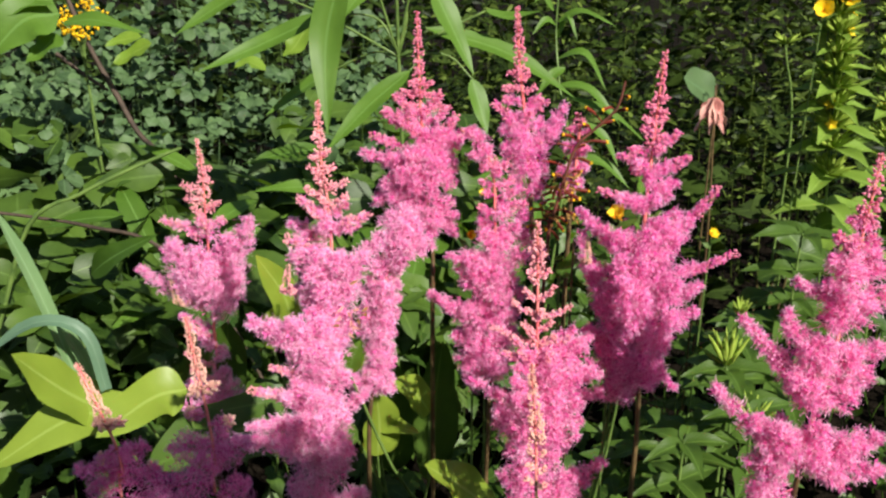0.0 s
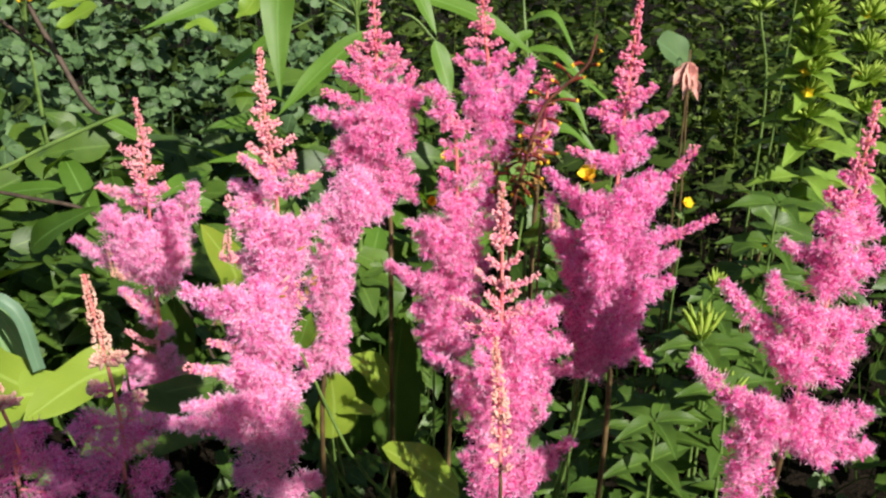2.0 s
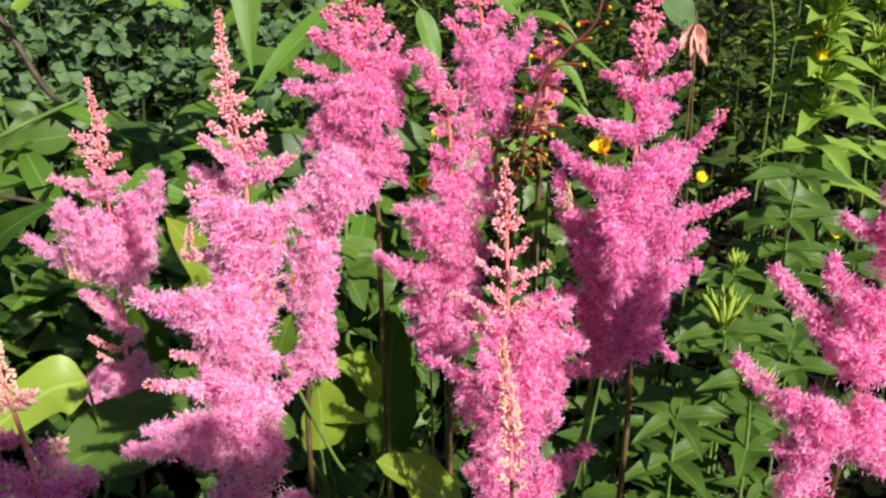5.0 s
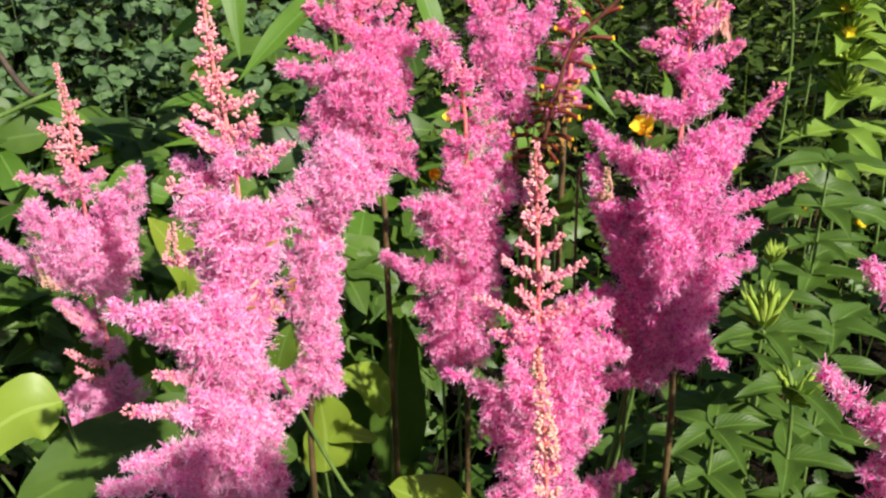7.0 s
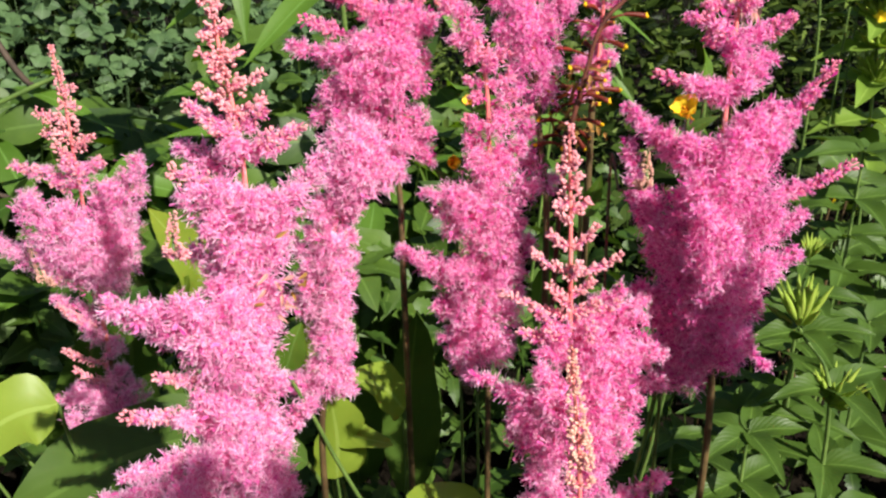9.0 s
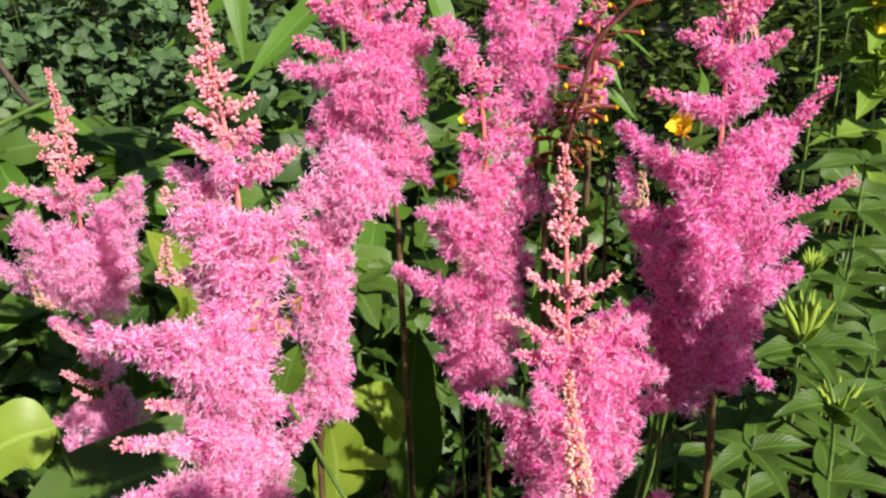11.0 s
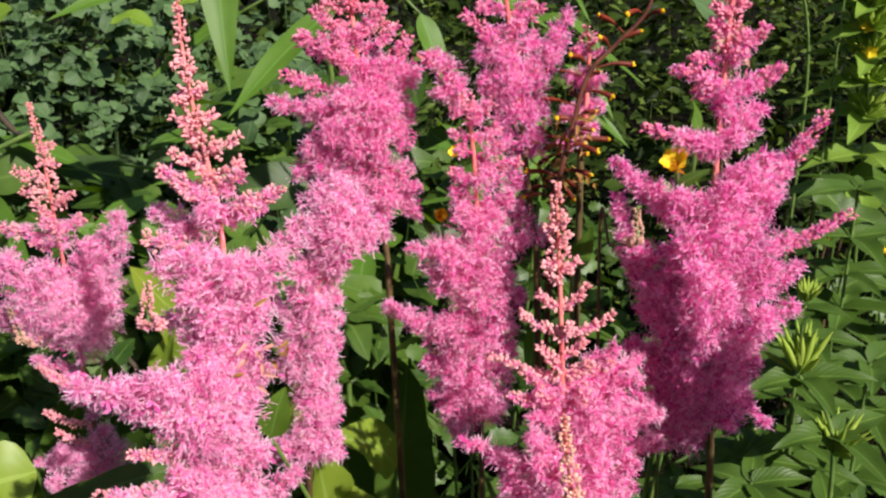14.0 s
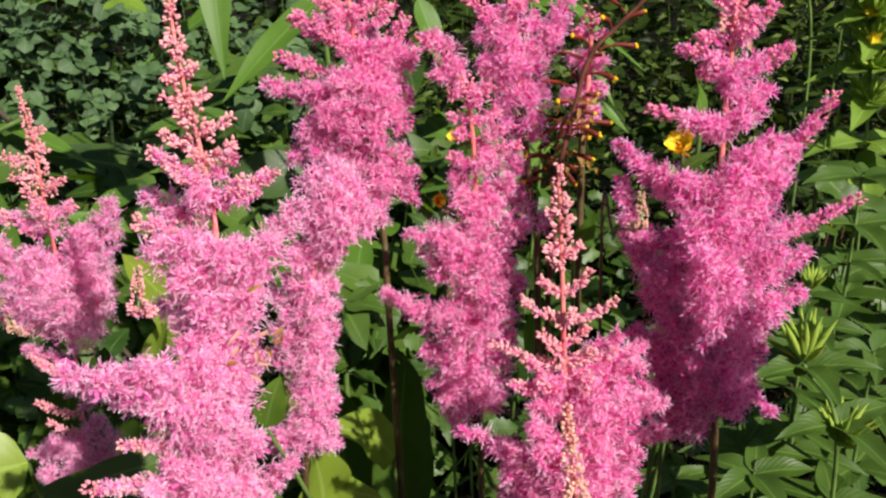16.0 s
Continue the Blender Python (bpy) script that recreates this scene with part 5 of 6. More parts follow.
BED_LEAVES = [([(-0.015, 0.920, 0.285), (-0.033, 0.900, 0.323), (-0.063, 0.870, 0.352)], 0.045),
    ([(-0.076, 0.840, 0.273), (-0.072, 0.830, 0.319), (-0.073, 0.810, 0.373)], 0.053),
    ([(-0.085, 0.860, 0.358), (-0.095, 0.850, 0.390), (-0.086, 0.840, 0.423)], 0.027),
    ([(-0.198, 0.980, 0.354), (-0.197, 0.970, 0.417), (-0.225, 0.940, 0.489)], 0.048),
    ([(-0.220, 0.980, 0.345), (-0.214, 0.960, 0.389), (-0.202, 0.950, 0.421)], 0.030),
    ([(-0.080, 0.860, 0.314), (-0.061, 0.840, 0.315), (-0.026, 0.820, 0.316)], 0.027),
    ([(0.063, 0.800, 0.223), (0.018, 0.780, 0.274), (-0.019, 0.750, 0.319)], 0.051)]
SHADE_LEAVES = [([(-0.009, 1.000, 0.124), (-0.008, 0.990, 0.256), (0.002, 0.960, 0.365)], 0.063),
    ([(-0.410, 1.080, 0.121), (-0.370, 1.070, 0.220), (-0.328, 1.060, 0.336)], 0.067),
    ([(-0.094, 0.800, 0.318), (-0.115, 0.790, 0.347), (-0.125, 0.790, 0.396)], 0.025),
    ([(-0.069, 1.020, 0.130), (-0.066, 1.000, 0.242), (-0.064, 0.980, 0.330)], 0.069)]
GAP_LEAVES = [([(-0.099, 0.770, 0.418), (-0.091, 0.765, 0.442), (-0.084, 0.765, 0.458)], 0.022),
    ([(0.201, 0.800, 0.603), (0.198, 0.800, 0.618), (0.190, 0.790, 0.637)], 0.011),
    ([(0.201, 0.790, 0.569), (0.191, 0.780, 0.578), (0.179, 0.770, 0.585)], 0.008),
    ([(0.131, 0.860, 0.492), (0.139, 0.860, 0.505), (0.144, 0.850, 0.528)], 0.020),
    ([(0.112, 0.900, 0.433), (0.107, 0.900, 0.402), (0.102, 0.890, 0.375)], 0.019)]
UNDER_LEAVES = [([(0.553, 1.270, 0.430), (0.568, 1.260, 0.408), (0.587, 1.250, 0.389)], 0.050),
    ([(0.570, 1.250, 0.390), (0.600, 1.240, 0.383), (0.632, 1.220, 0.372)], 0.047),
    ([(0.518, 1.250, 0.340), (0.542, 1.240, 0.354), (0.561, 1.220, 0.353)], 0.039),
    ([(0.625, 1.300, 0.412), (0.650, 1.300, 0.419), (0.676, 1.280, 0.407)], 0.042),
    ([(0.635, 1.250, 0.349), (0.665, 1.240, 0.342), (0.690, 1.220, 0.327)], 0.046),
    ([(0.476, 1.200, 0.317), (0.499, 1.200, 0.329), (0.522, 1.180, 0.328)], 0.036),
    ([(0.559, 1.200, 0.301), (0.590, 1.200, 0.313), (0.631, 1.180, 0.302)], 0.040)]
STRAPS = [([(-0.475, 0.980, 0.277), (-0.508, 0.970, 0.427), (-0.535, 0.950, 0.544)], 0.019),
    ([(-0.455, 0.980, 0.286), (-0.464, 0.970, 0.332), (-0.486, 0.960, 0.401)], 0.016)]
GREY_STRAPS = [([(-0.419, 0.920, 0.318), (-0.436, 0.920, 0.395), (-0.495, 0.920, 0.409), (-0.573, 0.920, 0.357)], 0.016)]
TWIG_A = [(-0.769, 1.750, 0.820), (-0.750, 1.750, 0.755), (-0.709, 1.740, 0.650), (-0.665, 1.720, 0.572), (-0.621, 1.700, 0.494), (-0.556, 1.660, 0.438)]
TWIG_B = [(-0.772, 1.300, 0.444), (-0.664, 1.300, 0.430), (-0.566, 1.280, 0.420), (-0.441, 1.250, 0.391)]
TWIG_C = [(-0.793, 1.760, 0.648), (-0.741, 1.750, 0.609), (-0.685, 1.730, 0.577)]
TWIG_D = [(-0.404, 1.270, 0.552), (-0.483, 1.260, 0.520), (-0.563, 1.250, 0.482), (-0.650, 1.250, 0.431)]
RED_LINE = [(0.190, 0.860, 0.708), (0.183, 0.860, 0.680), (0.163, 0.865, 0.658), (0.143, 0.866, 0.637), (0.132, 0.866, 0.600), (0.121, 0.866, 0.554), (0.117, 0.870, 0.508)]
TUBES_UPPER = [((0.100, 0.878, 0.601), (0.120, 0.866, 0.591)), ((0.107, 0.866, 0.642), (0.139, 0.866, 0.637)), ((0.128, 0.854, 0.653), (0.143, 0.866, 0.645)), ((0.154, 0.878, 0.637), (0.141, 0.866, 0.631)), ((0.175, 0.866, 0.643), (0.149, 0.866, 0.642)), ((0.168, 0.854, 0.680), (0.183, 0.866, 0.678)), ((0.155, 0.878, 0.677), (0.169, 0.866, 0.665)), ((0.180, 0.866, 0.666), (0.163, 0.866, 0.657)), ((0.149, 0.854, 0.664), (0.159, 0.866, 0.655)), ((0.134, 0.878, 0.623), (0.137, 0.866, 0.617)), ((0.158, 0.866, 0.589), (0.129, 0.866, 0.588)), ((0.125, 0.854, 0.593), (0.128, 0.866, 0.582))]
TUBES_MIDDLE = [((0.106, 0.878, 0.620), (0.135, 0.866, 0.615)), ((0.099, 0.866, 0.568), (0.121, 0.866, 0.563)), ((0.142, 0.854, 0.566), (0.123, 0.866, 0.567)), ((0.103, 0.878, 0.551), (0.118, 0.866, 0.554)), ((0.133, 0.866, 0.545), (0.121, 0.866, 0.558)), ((0.157, 0.854, 0.623), (0.139, 0.866, 0.625)), ((0.151, 0.878, 0.608), (0.134, 0.866, 0.606)), ((0.122, 0.866, 0.607), (0.133, 0.866, 0.602)), ((0.191, 0.854, 0.680), (0.183, 0.866, 0.674)), ((0.112, 0.878, 0.581), (0.127, 0.866, 0.586)), ((0.142, 0.866, 0.579), (0.128, 0.866, 0.580)), ((0.193, 0.854, 0.693), (0.189, 0.866, 0.689))]
TUBES_LOWER = [((0.110, 0.878, 0.571), (0.125, 0.866, 0.580)), ((0.140, 0.866, 0.587), (0.129, 0.866, 0.583)), ((0.114, 0.854, 0.549), (0.121, 0.866, 0.552)), ((0.139, 0.878, 0.550), (0.123, 0.866, 0.559)), ((0.106, 0.866, 0.591), (0.127, 0.866, 0.592)), ((0.147, 0.854, 0.583), (0.130, 0.866, 0.586)), ((0.115, 0.878, 0.556), (0.123, 0.866, 0.567)), ((0.146, 0.866, 0.597), (0.132, 0.866, 0.596)), ((0.094, 0.854, 0.552), (0.116, 0.866, 0.548)), ((0.130, 0.878, 0.531), (0.119, 0.866, 0.544))]
TUBES = TUBES_UPPER + TUBES_MIDDLE + TUBES_LOWER
YELLOW_CUPS = [(0.166, 0.740, 0.597), (0.367, 1.060, 0.477), (0.593, 1.300, 0.338), (0.698, 1.330, 0.300), (0.048, 0.900, 0.577), (0.032, 0.890, 0.531)]
SPIRE_CUPS = [(0.580, 1.290, 0.757), (0.622, 1.300, 0.773), (0.599, 1.300, 0.795)]
DROOP_AT, SEED_AT, SEED_FOOT = (0.406, 1.220, 0.639), (0.595, 1.450, 0.697), (0.635, 1.470, 0.511)
DROOP_LEAF = [([(0.424, 1.268, 0.622), (0.398, 1.260, 0.644), (0.366, 1.250, 0.664)], 0.070)]
SPIRE_TOP, SPIRE_LOW = (0.612, 1.310, 0.795), (0.676, 1.310, 0.393)
SPIRE2_TOP, SPIRE2_LOW = (0.806, 1.500, 0.752), (0.882, 1.500, 0.391)
SHOOTS = [((0.375, 0.950, 0.402), 0.040), ((0.292, 0.860, 0.280), 0.055), ((0.481, 1.000, 0.308), 0.07), ((0.519, 1.120, 0.461), 0.07), ((0.395, 0.980, 0.356), 0.06), ((0.330, 0.960, 0.235), 0.06), ((0.530, 1.150, 0.348), 0.065), ((0.258, 0.950, 0.215), 0.05), ((0.432, 0.920, 0.137), 0.055)]
LEFT_BROAD = [([(-0.706, 1.600, 0.735), (-0.767, 1.580, 0.723), (-0.837, 1.550, 0.648)], 0.104),
    ([(-0.710, 1.620, 0.717), (-0.640, 1.600, 0.724), (-0.541, 1.580, 0.701)], 0.040),
    ([(-0.725, 1.620, 0.698), (-0.742, 1.600, 0.674), (-0.773, 1.580, 0.648)], 0.064),
    ([(-0.836, 1.600, 0.740), (-0.782, 1.600, 0.750), (-0.705, 1.580, 0.753)], 0.063)]
SHOOT_TOP, SHOOT_MID = (0.344, 0.892, 0.362), (0.380, 0.885, 0.283)
LIME_LEAVES = [([(-0.574, 1.700, 0.673), (-0.614, 1.700, 0.654), (-0.655, 1.680, 0.628)], 0.048),
    ([(-0.600, 1.720, 0.685), (-0.641, 1.720, 0.678), (-0.668, 1.700, 0.668)], 0.034),
    ([(-0.231, 1.500, 0.723), (-0.254, 1.480, 0.686), (-0.273, 1.470, 0.672)], 0.040),
    ([(-0.300, 1.450, 0.650), (-0.329, 1.450, 0.664), (-0.349, 1.430, 0.657)], 0.033)]
GOLD_AT = (-0.719, 1.720, 0.729)


def blade(soup, points, width, kind, face=(0.2, -0.6, 0.8), fold=0.22, wave=0.05, rows=12, cols=4):
    """One leaf along a bowed line, its upper side towards `face`."""
    line = curve(points, rows + 1)
    d = unit(np.gradient(line, axis=0))
    side = unit(np.cross(d, np.asarray(face, float)))
    nor = np.cross(side, d)
    v, u = np.linspace(0, 1, rows + 1), np.linspace(-1, 1, cols + 1)
    prof = PROFILE[kind](v)
    prof[-1], prof[0] = 0.015, max(prof[0], 0.06)
    half = 0.5 * width * prof
    ph = rng.uniform(0, 6.28)
    edge = wave * width * np.sin(v * 11 + ph) * 4 * v * (1 - v)
    lift = fold * half[:, None] * np.abs(u)[None] + edge[:, None] * u[None] ** 3
    p = line[:, None] + side[:, None] * (half[:, None] * u)[..., None] + nor[:, None] * lift[..., None]
    i, j = np.meshgrid(np.arange(rows), np.arange(cols), indexing="ij")
    c = cols + 1
    f = np.stack([i * c + j, i * c + j + 1, (i + 1) * c + j + 1, (i + 1) * c + j], -1).reshape(-1, 4)
    uv = np.stack(np.broadcast_arrays((u[None] + 1) / 2, v[:, None]), -1)
    soup.add(p, f, None, uv)


def leafy(name, foot, label, category, rows, kind, mat, stem=None, stem_mat=STALK_GREEN, stem_r=0.003, stalks=True, fold=0.22, wave=0.05, face=(0.2, -0.6, 0.8), group=""):
    """A plant whose leaves are given one by one as bowed lines and widths."""
    ob = thing(name, foot, label, category, group)
    foot = np.array(foot)
    if stem is not None:
        s = Soup()
        tube(s, curve(list(stem) + [tuple(foot)], 30), stem_r * 0.6, stem_r * 1.2, 7)
        part("stem", s, stem_mat, ob)
    for points, width in rows:
        s = Soup()
        blade(s, points, width, kind, np.array(face) + rng.normal(0, 0.12, 3), fold, wave)
        lf = part("leaf", s, mat, ob)
        if stalks:
            p0 = np.array(points[0])
            way = p0 - np.array(points[1])
            s = Soup()
            root = np.array(stem[len(stem) // 2]) if stem is not None else foot
            bend = p0 + way * 0.5 + (root - p0) * np.array([0.3, 0.3, 0.45])
            tube(s, curve([p0, bend, root], 10), 0.0016, 0.0022, 6)
            part("leaf_stalk", s, stem_mat, ob)
    return ob


leafy("tall_perennial", (-0.08, 1.30, 0.0), "tall perennial with long lance-shaped bright green leaves", "plant", TALL_LEAVES, "lance", LEAF_LANCE, TALL_STEM, stem_r=0.0035)
leafy("slim_perennial", (0.17, 1.40, 0.0), "slim green perennial with narrow drooping leaves", "plant", SLIM_LEAVES, "lance", LEAF_LANCE, SLIM_STEM, stem_r=0.0022, stalks=False)
leafy("hosta", (-0.42, 1.02, 0.0), "hosta with broad yellow-green leaves at the bed's edge", "plant", HOSTA_A, "broad", LEAF_HOSTA, fold=0.12, wave=0.1)
leafy("hosta", (-0.30, 1.05, 0.0), "hosta with wide mid-green leaves under the plumes", "plant", HOSTA_B, "broad", LEAF_BROAD, fold=0.12, wave=0.1)
leafy("hosta", (-0.06, 1.02, 0.0), "hosta leaves dappled by shade between the stems", "plant", BED_LEAVES, "broad", LEAF_HOSTA, fold=0.15, wave=0.12)
leafy("hosta", (0.0, 1.08, 0.0), "wide mid-green leaves deep in the shade", "plant", SHADE_LEAVES, "broad", LEAF_BROAD, fold=0.15, wave=0.12)
leafy("loosestrife_shoot", (0.17, 0.92, 0.0), "narrow light green leaves showing between the plumes", "plant", GAP_LEAVES, "ovate", LEAF_LANCE, stalks=True)
leafy("shade_plant", (0.60, 1.30, 0.0), "low plant with broad oval mid-green leaves", "plant", UNDER_LEAVES, "broad", LEAF_WHORL, stem_mat=STALK, wave=0.12)
leafy("daylily", (-0.42, 1.02, 0.0), "daylily with upright narrow green blades", "plant", STRAPS, "strap", LEAF_STRAP, fold=0.5, wave=0.0, stalks=False)
leafy("iris", (-0.36, 1.00, 0.0), "iris with one grey-green arching blade", "plant", GREY_STRAPS, "strap", LEAF_GREY, fold=0.35, wave=0.0, stalks=False)
leafy("goldenrod", (-1.05, 1.75, 0.0), "broad light green leaves beside small yellow flowers", "plant", LEFT_BROAD, "ovate", LEAF_LANCE, wave=0.1, stalks=False)
leafy("young_shrub", (-0.85, 1.85, 0.0), "young shrub with a few bright lime leaves", "plant", LIME_LEAVES, "ovate", LEAF_LIME, wave=0.1, stalks=False)
leafy("columbine", (0.45, 1.35, 0.0), "columbine with a dull rounded leaf and faded flower", "plant", DROOP_LEAF, "round", LEAF_BLUE, stem_mat=STALK)


def twig(label, lines, mat, r, foot):
    ob = thing("twig", foot, label, "twig")
    for k, line in enumerate(lines):
        s = Soup()
        tube(s, curve(line, 26), r * (0.7 if k else 0.8), r * (0.6 if k else 1.2), 6, 0.15)
        part("branch" if k else "shoot", s, mat, ob)
    return ob


def rooted(line, foot):
    return list(line) + [tuple(np.array(line[-1]) * 0.5 + np.array(foot) * 0.5 + np.array([0.02, 0, 0.03])), foot]


twig("bare dark brown twig leaning through the leaves", [rooted(TWIG_A, (-0.40, 1.62, 0.0)), TWIG_C], TWIG, 0.0058, (-0.40, 1.62, 0.0))
twig("thin brownish twig lying across the leaves", [rooted(TWIG_B, (-0.25, 1.25, 0.0))], TWIG, 0.003, (-0.25, 1.25, 0.0))
twig("slender yellow-green arching stem", [rooted(TWIG_D, (-0.85, 1.25, 0.0))], STALK_GREEN, 0.0034, (-0.85, 1.25, 0.0))


def red_spire():
    """Dark red stalk with small tubes that end in yellow."""
    ob = thing("penstemon", (0.10, 0.90, 0.0), "dark red stalk with slim red tubes tipped yellow", "flower")
    s = Soup()
    tube(s, curve(list(RED_LINE) + [(0.10, 0.90, 0.0)], 50), 0.0012, 0.0024, 7)
    part("stem", s, RED_STEM, ob)
    for tip, root in TUBES:
        tip, root = np.array(tip), np.array(root)
        mid = (tip + root) / 2 + np.array([0, 0, 0.002])
        line = curve([root, mid, tip], 8)
        s = Soup()
        tube(s, line[:4], 0.0007, 0.0010, 6)
        tube(s, line[3:], 0.0014, 0.0021, 7)
        t = part("flower_tube", s, RED_TUBE, ob)
        s = Soup()
        d = unit(line[-1] - line[-2])
        beads(s, [line[-1]], [d], 0.0034, 0.0034)
        for q in range(2):
            beads(s, [line[-1]], [d + rng.normal(0, 0.7, 3)], 0.0035, 0.0022)
        o = new("flower_mouth", s.mesh("flower_mouth", YELLOW, ob.location))
        o.parent = t

    for k in range(34):
        at = np.array(RED_LINE[4]) * (1 - k / 34) + np.array(RED_LINE[5]) * (k / 34) + rng.normal(0, 0.010, 3)
        s = Soup()
        leaves(s, [at], [rng.normal(0, 1, 3) + (0, 0, -0.3)], [(0.2, -0.8, 0.4)], rng.uniform(0.008, 0.016), 0.004, "lance", 0.6, 0.4, 0.3, 5, 2)
        part("withered_flower", s, WITHERED, ob, "withered brown flower")


red_spire()


def petal_fan(parent, centre, axis, n, length, width, mat, open_angle, name="petal", kind="round"):
    axis = unit(axis)
    a = unit(np.cross(axis, [0.3, 0.9, 0.2]))
    b = np.cross(axis, a)
    for k in range(n):
        th = 2 * math.pi * (k + rng.uniform(-0.15, 0.15)) / n
        out = a * math.cos(th) + b * math.sin(th)
        way = axis * math.cos(open_angle) + out * math.sin(open_angle)
        s = Soup()
        leaves(s, [np.asarray(centre)], [way], [axis * math.sin(open_angle) - out * math.cos(open_angle)], length, width, kind, 0.3, -0.25, 0.1, 6, 4)
        part(name, s, mat, parent)


def cup_flower(at, size, foot, label, axis):
    ob = thing("yellow_flower", foot, label, "flower", "yellow flowers")
    s = Soup()
    at = np.array(at)
    tube(s, curve([at, at + (0.004, 0.012, -0.05), tuple(foot)], 16), 0.0009, 0.0016, 6)
    part("stem", s, STALK_GREEN, ob)
    petal_fan(ob, at, axis, 5, size, size * 0.95, YELLOW, 1.0)
    s = Soup()
    beads(s, at + rng.normal(0, 0.0015, (14, 3)), rng.normal(0, 0.5, (14, 3)) + axis, 0.005, 0.0012)
    part("stamen_cluster", s, ORANGE, ob)
    s = Soup()
    leaves(s, [at - (0, 0, 0.012), at - (0.0, 0, 0.02)], [(0.6, -0.3, 0.5), (-0.5, 0.2, 0.6)], [(0, -0.7, 0.7)] * 2, 0.022, 0.009, "lance")
    part("bract", s, LEAF_WHORL, ob)


for k, at in enumerate(YELLOW_CUPS):
    axis = [(-0.45, -0.35, 0.8), (0.3, -0.6, 0.5), (-0.5, -0.5, 0.5), (0.4, -0.7, 0.4), (-0.3, -0.6, 0.6), (0.2, -0.8, 0.3)][k]
    cup_flower(at, [0.0125, 0.011, 0.013, 0.014, 0.007, 0.008][k], (at[0] + 0.01, at[1] + 0.05, 0.0), "bright yellow cup-shaped flower on a thin green stem", axis)


for at in SPIRE_CUPS:
    cup_flower(at, 0.022, (at[0] + 0.01, at[1] + 0.06, 0.0), "golden yellow open flower high on a loosestrife stem", (-0.25, -0.75, 0.45))


def drooping_flower():
    ob = thing("faded_flower", (DROOP_AT[0] + 0.02, DROOP_AT[1] + 0.06, 0.0), "faded pink flower hanging with limp petals", "flower")
    at = np.array(DROOP_AT)
    s = Soup()
    tube(s, curve([at, at + (0.006, 0.02, 0.012), at + (0.015, 0.04, -0.06), tuple(ob.location)], 24), 0.0010, 0.0016, 6)
    part("stem", s, STALK, ob)
    for k in range(17):
        s = Soup()
        a = k * 2.4
        leaves(s, [at + (0.003 * math.cos(a), 0.003 * math.sin(a), 0)], [(rng.uniform(0.15, 0.5) * math.cos(a), rng.uniform(0.15, 0.5) * math.sin(a), -0.9)], [(math.cos(a), math.sin(a) - 0.3, 0.5)], rng.uniform(0.034, 0.060), rng.uniform(0.009, 0.015), "lance", 0.6, rng.uniform(-0.3, 0.4), 0.4, 8, 2)
        part("petal", s, FADED, ob)


drooping_flower()


def seed_head():
    ob = thing("seed_head", (SEED_FOOT[0], SEED_FOOT[1] + 0.03, 0.0), "spiky pale green seed head on a thin stem", "flower")
    at = np.array(SEED_AT)
    s = Soup()
    tube(s, curve([at, SEED_FOOT, tuple(ob.location)], 24), 0.002, 0.0026, 6)
    part("stem", s, STALK_GREEN, ob)
    s = Soup()
    for k in range(9):
        a = k / 9 * 6.28
        d = np.array([math.cos(a), math.sin(a), rng.uniform(0.1, 0.9)])
        beads(s, [at], [d], 0.030, 0.006)
    part("spiky_head", s, CALYX, ob)


seed_head()


def whorl(parent, at, n, length, width, up, turn, mat, name="leaf"):
    for k in range(n):
        a = turn + 2 * math.pi * k / n + rng.uniform(-0.15, 0.15)
        out = np.array([math.cos(a), math.sin(a), up + rng.uniform(-0.12, 0.12)])
        L = length * rng.uniform(0.85, 1.1)
        s = Soup()
        leaves(s, [np.asarray(at)], [out], [(-out[0] * 0.3 + 0.1, -out[1] * 0.3 - 0.3, 1.0)], L, width * rng.uniform(0.9, 1.1), "ovate", 0.4, 0.28, 0.08, 10, 4)
        part(name, s, mat, parent)


def bud_tuft(parent, at, n, size, spread=0.8, flowers=0, slim=0.19):
    """Pale green pointed buds round the stem; some open yellow."""
    s = Soup()
    d = np.stack([rng.normal(0, spread, n), rng.normal(0, spread, n), rng.uniform(0.5, 1.3, n)], 1)
    beads(s, np.asarray(at) + unit(d) * rng.uniform(0.002, 0.010, n)[:, None], d, rng.uniform(0.7, 1.2, n) * size, size * slim)
    part("bud_tuft", s, CALYX, parent, "pale green pointed buds")
    for k in range(flowers):
        a = rng.uniform(0, 6.28)
        out = np.array([math.cos(a), math.sin(a) - 0.6, 0.5])
        s = Soup()
        c = np.asarray(at) + unit(out) * 0.018
        for q in range(5):
            b = unit(np.cross(unit(out), [0.2, 0.3, 0.9])) * math.cos(q * 1.257) + np.cross(unit(out), unit(np.cross(unit(out), [0.2, 0.3, 0.9]))) * math.sin(q * 1.257)
            leaves(s, [c], [b + unit(out) * 0.5], [out - b * 0.5], 0.012, 0.009, "ovate", 0.2, 0.0, 0.05, 5, 2)
        part("flower", s, YELLOW, parent, "small yellow five-petalled flower")


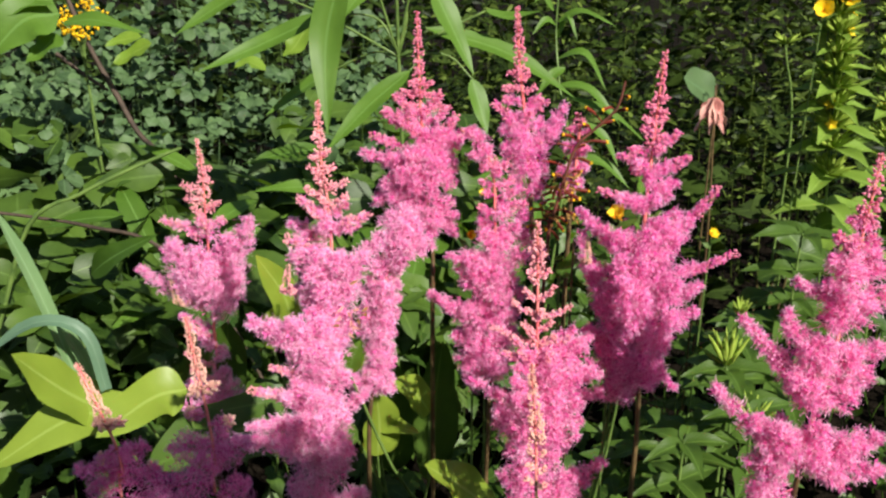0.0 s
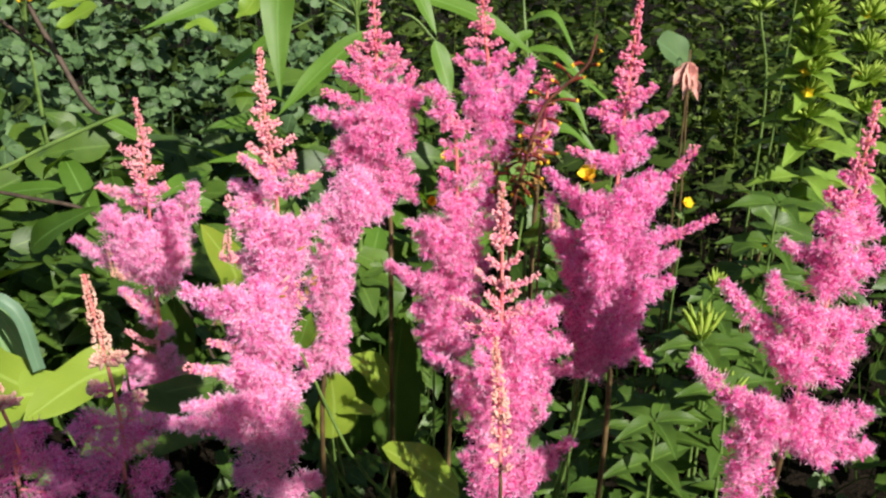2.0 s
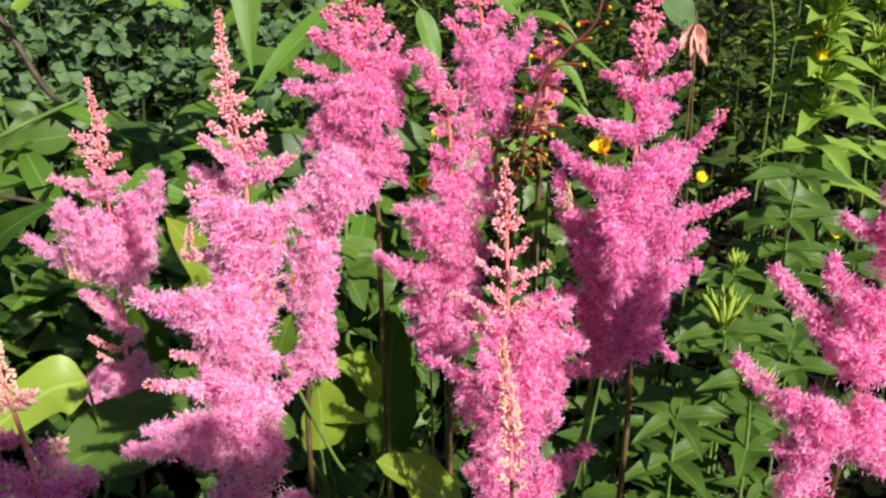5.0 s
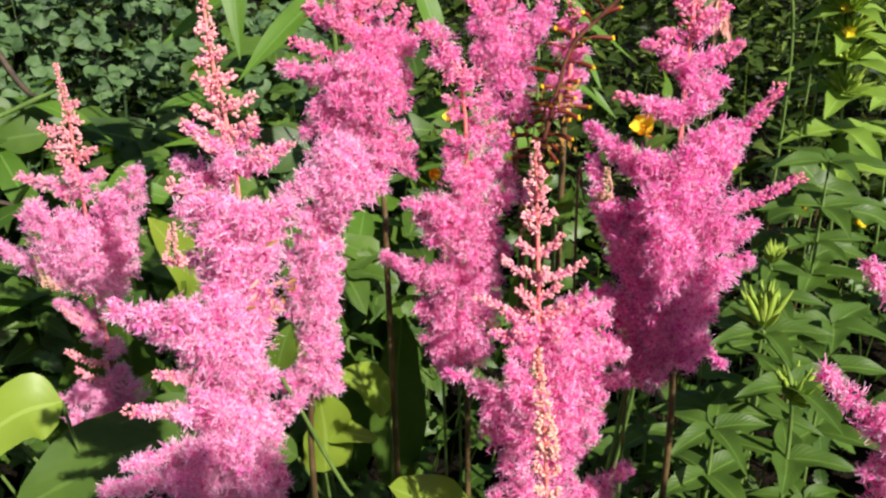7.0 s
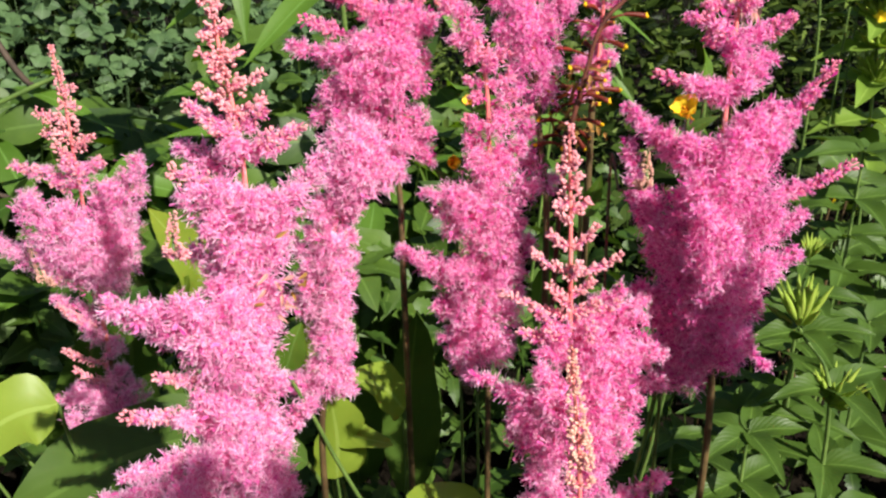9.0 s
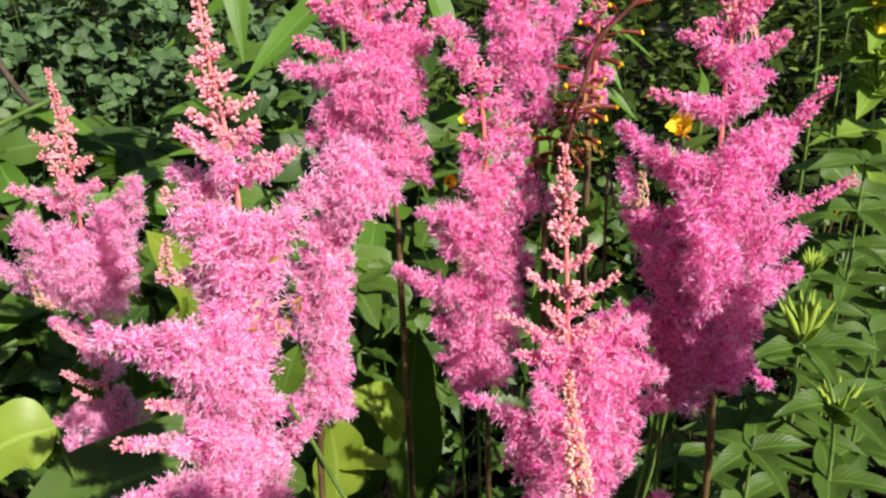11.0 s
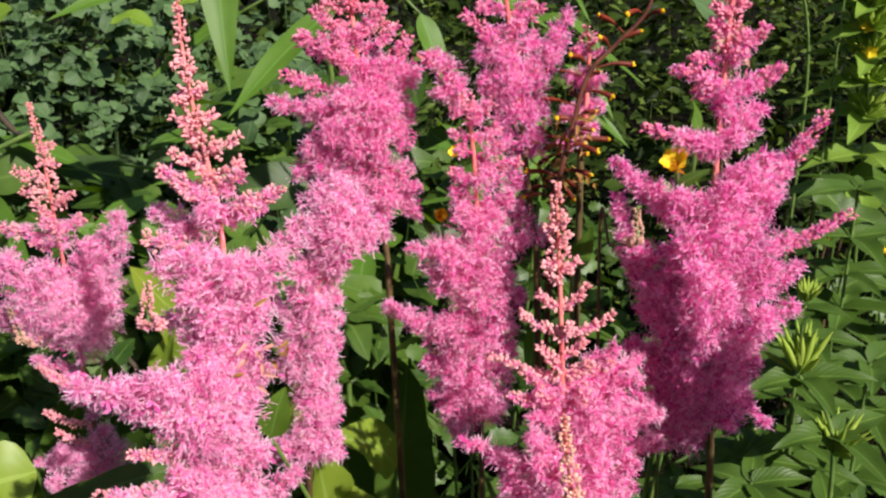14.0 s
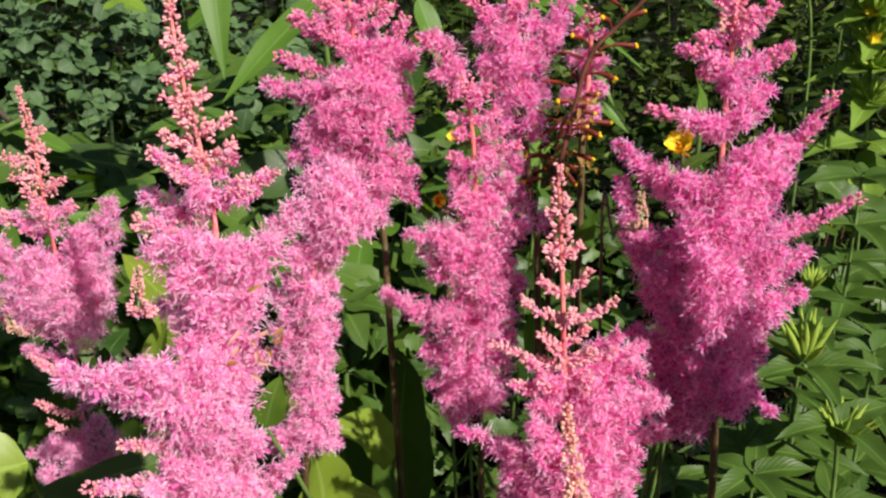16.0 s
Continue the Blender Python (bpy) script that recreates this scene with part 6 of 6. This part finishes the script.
def loosestrife(top, foot, levels, label, leaf_low, flowers):
    """A spire with whorls: broad leaves below, buds and flowers in the leaf axils above."""
    ob = thing("loosestrife", foot, label, "plant", "loosestrife")
    line = curve([top, tuple(np.array(top) * 0.5 + np.array(foot) * 0.5 + np.array([0.006, 0, 0])), foot], 40)
    s = Soup()
    tube(s, line, 0.0014, 0.0032, 7)
    part("stem", s, STALK_GREEN, ob)
    for k, z in enumerate(levels):
        at = np.array([np.interp(z, line[::-1, 2], line[::-1, i]) for i in range(3)])
        f = (top[2] - z) / max(top[2] - levels[-1], 0.01)
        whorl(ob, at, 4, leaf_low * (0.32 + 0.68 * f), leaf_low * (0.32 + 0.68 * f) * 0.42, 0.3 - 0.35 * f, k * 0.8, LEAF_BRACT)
        if f < 0.75:
            bud_tuft(ob, at, 64, 0.034, 0.8, flowers if f < 0.25 or 0.45 < f < 0.6 else 0)


H = SPIRE_TOP[2] - SPIRE_LOW[2]
loosestrife(SPIRE_TOP, (SPIRE_LOW[0], 1.34, 0.0), [SPIRE_TOP[2] - H * f for f in (0.04, 0.11, 0.18, 0.25, 0.32, 0.39, 0.46, 0.54, 0.63, 0.74, 0.87, 1.0)], "yellow loosestrife spire with pale green buds and whorled leaves", 0.118, 1)
H2 = SPIRE2_TOP[2] - SPIRE2_LOW[2]
loosestrife(SPIRE2_TOP, (SPIRE2_LOW[0], 1.54, 0.0), [SPIRE2_TOP[2] - H2 * f for f in (0.05, 0.2, 0.35, 0.5, 0.65, 0.82, 1.0)], "yellow loosestrife spire standing further back", 0.11, 1)


def shoot(at, size, lower=None, buds=True):
    """A leafy shoot that ends in a tuft of pale buds; some have a second tuft lower down."""
    foot = (at[0] + 0.012, at[1] + 0.03, 0.0) if lower is None else (lower[0] + 0.02, lower[1] + 0.03, 0.0)
    ob = thing("loosestrife_shoot", foot, "leafy green shoot ending in pale green buds" if buds else "leafy green shoot with whorls of pointed leaves", "plant", "loosestrife shoots")
    line = curve([at, (at[0] + 0.003, at[1] + 0.01, at[2] * 0.6) if lower is None else lower, foot], 24)
    s = Soup()
    tube(s, line, 0.0015, 0.0026, 7)
    part("stem", s, STALK_GREEN, ob)
    if buds:
        bud_tuft(ob, at, 26, 0.040 if lower is not None else 0.02, 0.34, slim=0.16)
    if lower is not None:
        bud_tuft(ob, lower, 34, 0.034, 0.75, slim=0.17)
    turn = rng.uniform(0, 1.5)
    for k, (drop, scale) in enumerate(((0.004, 1.05), (0.06, 1.2), (0.15, 1.2))):
        z = at[2] - drop
        if z < 0.05:
            break
        p = np.array([np.interp(z, line[::-1, 2], line[::-1, i]) for i in range(3)])
        whorl(ob, p, 5 if k == 0 else 4, size * scale, size * scale * 0.42, 0.2, turn + k * 0.8, LEAF_WHORL)


shoot(SHOOT_TOP, 0.062, SHOOT_MID)
for k, (at, size) in enumerate(SHOOTS):
    shoot(at, size, buds=k == 0)


def gold_flowers():
    ob = thing("goldenrod", (GOLD_AT[0], GOLD_AT[1] + 0.05, 0.0), "loose tuft of tiny yellow flowers on thin stems", "flower")
    at = np.array(GOLD_AT)
    for k in range(6):
        tip = at + rng.normal(0, 1, 3) * (0.035, 0.02, 0.03)
        s = Soup()
        tube(s, curve([tip, at - (0, 0, 0.12), tuple(ob.location)], 14), 0.001, 0.002, 5)
        st = part("stem", s, STALK_GREEN, ob)
        s = Soup()
        p = tip + rng.normal(0, 0.010, (30, 3))
        beads(s, p, rng.normal(0, 1, (30, 3)), 0.008, 0.006)
        o = new("flower_tuft", s.mesh("flower_tuft", YELLOW, ob.location))
        o.parent = st


gold_flowers()
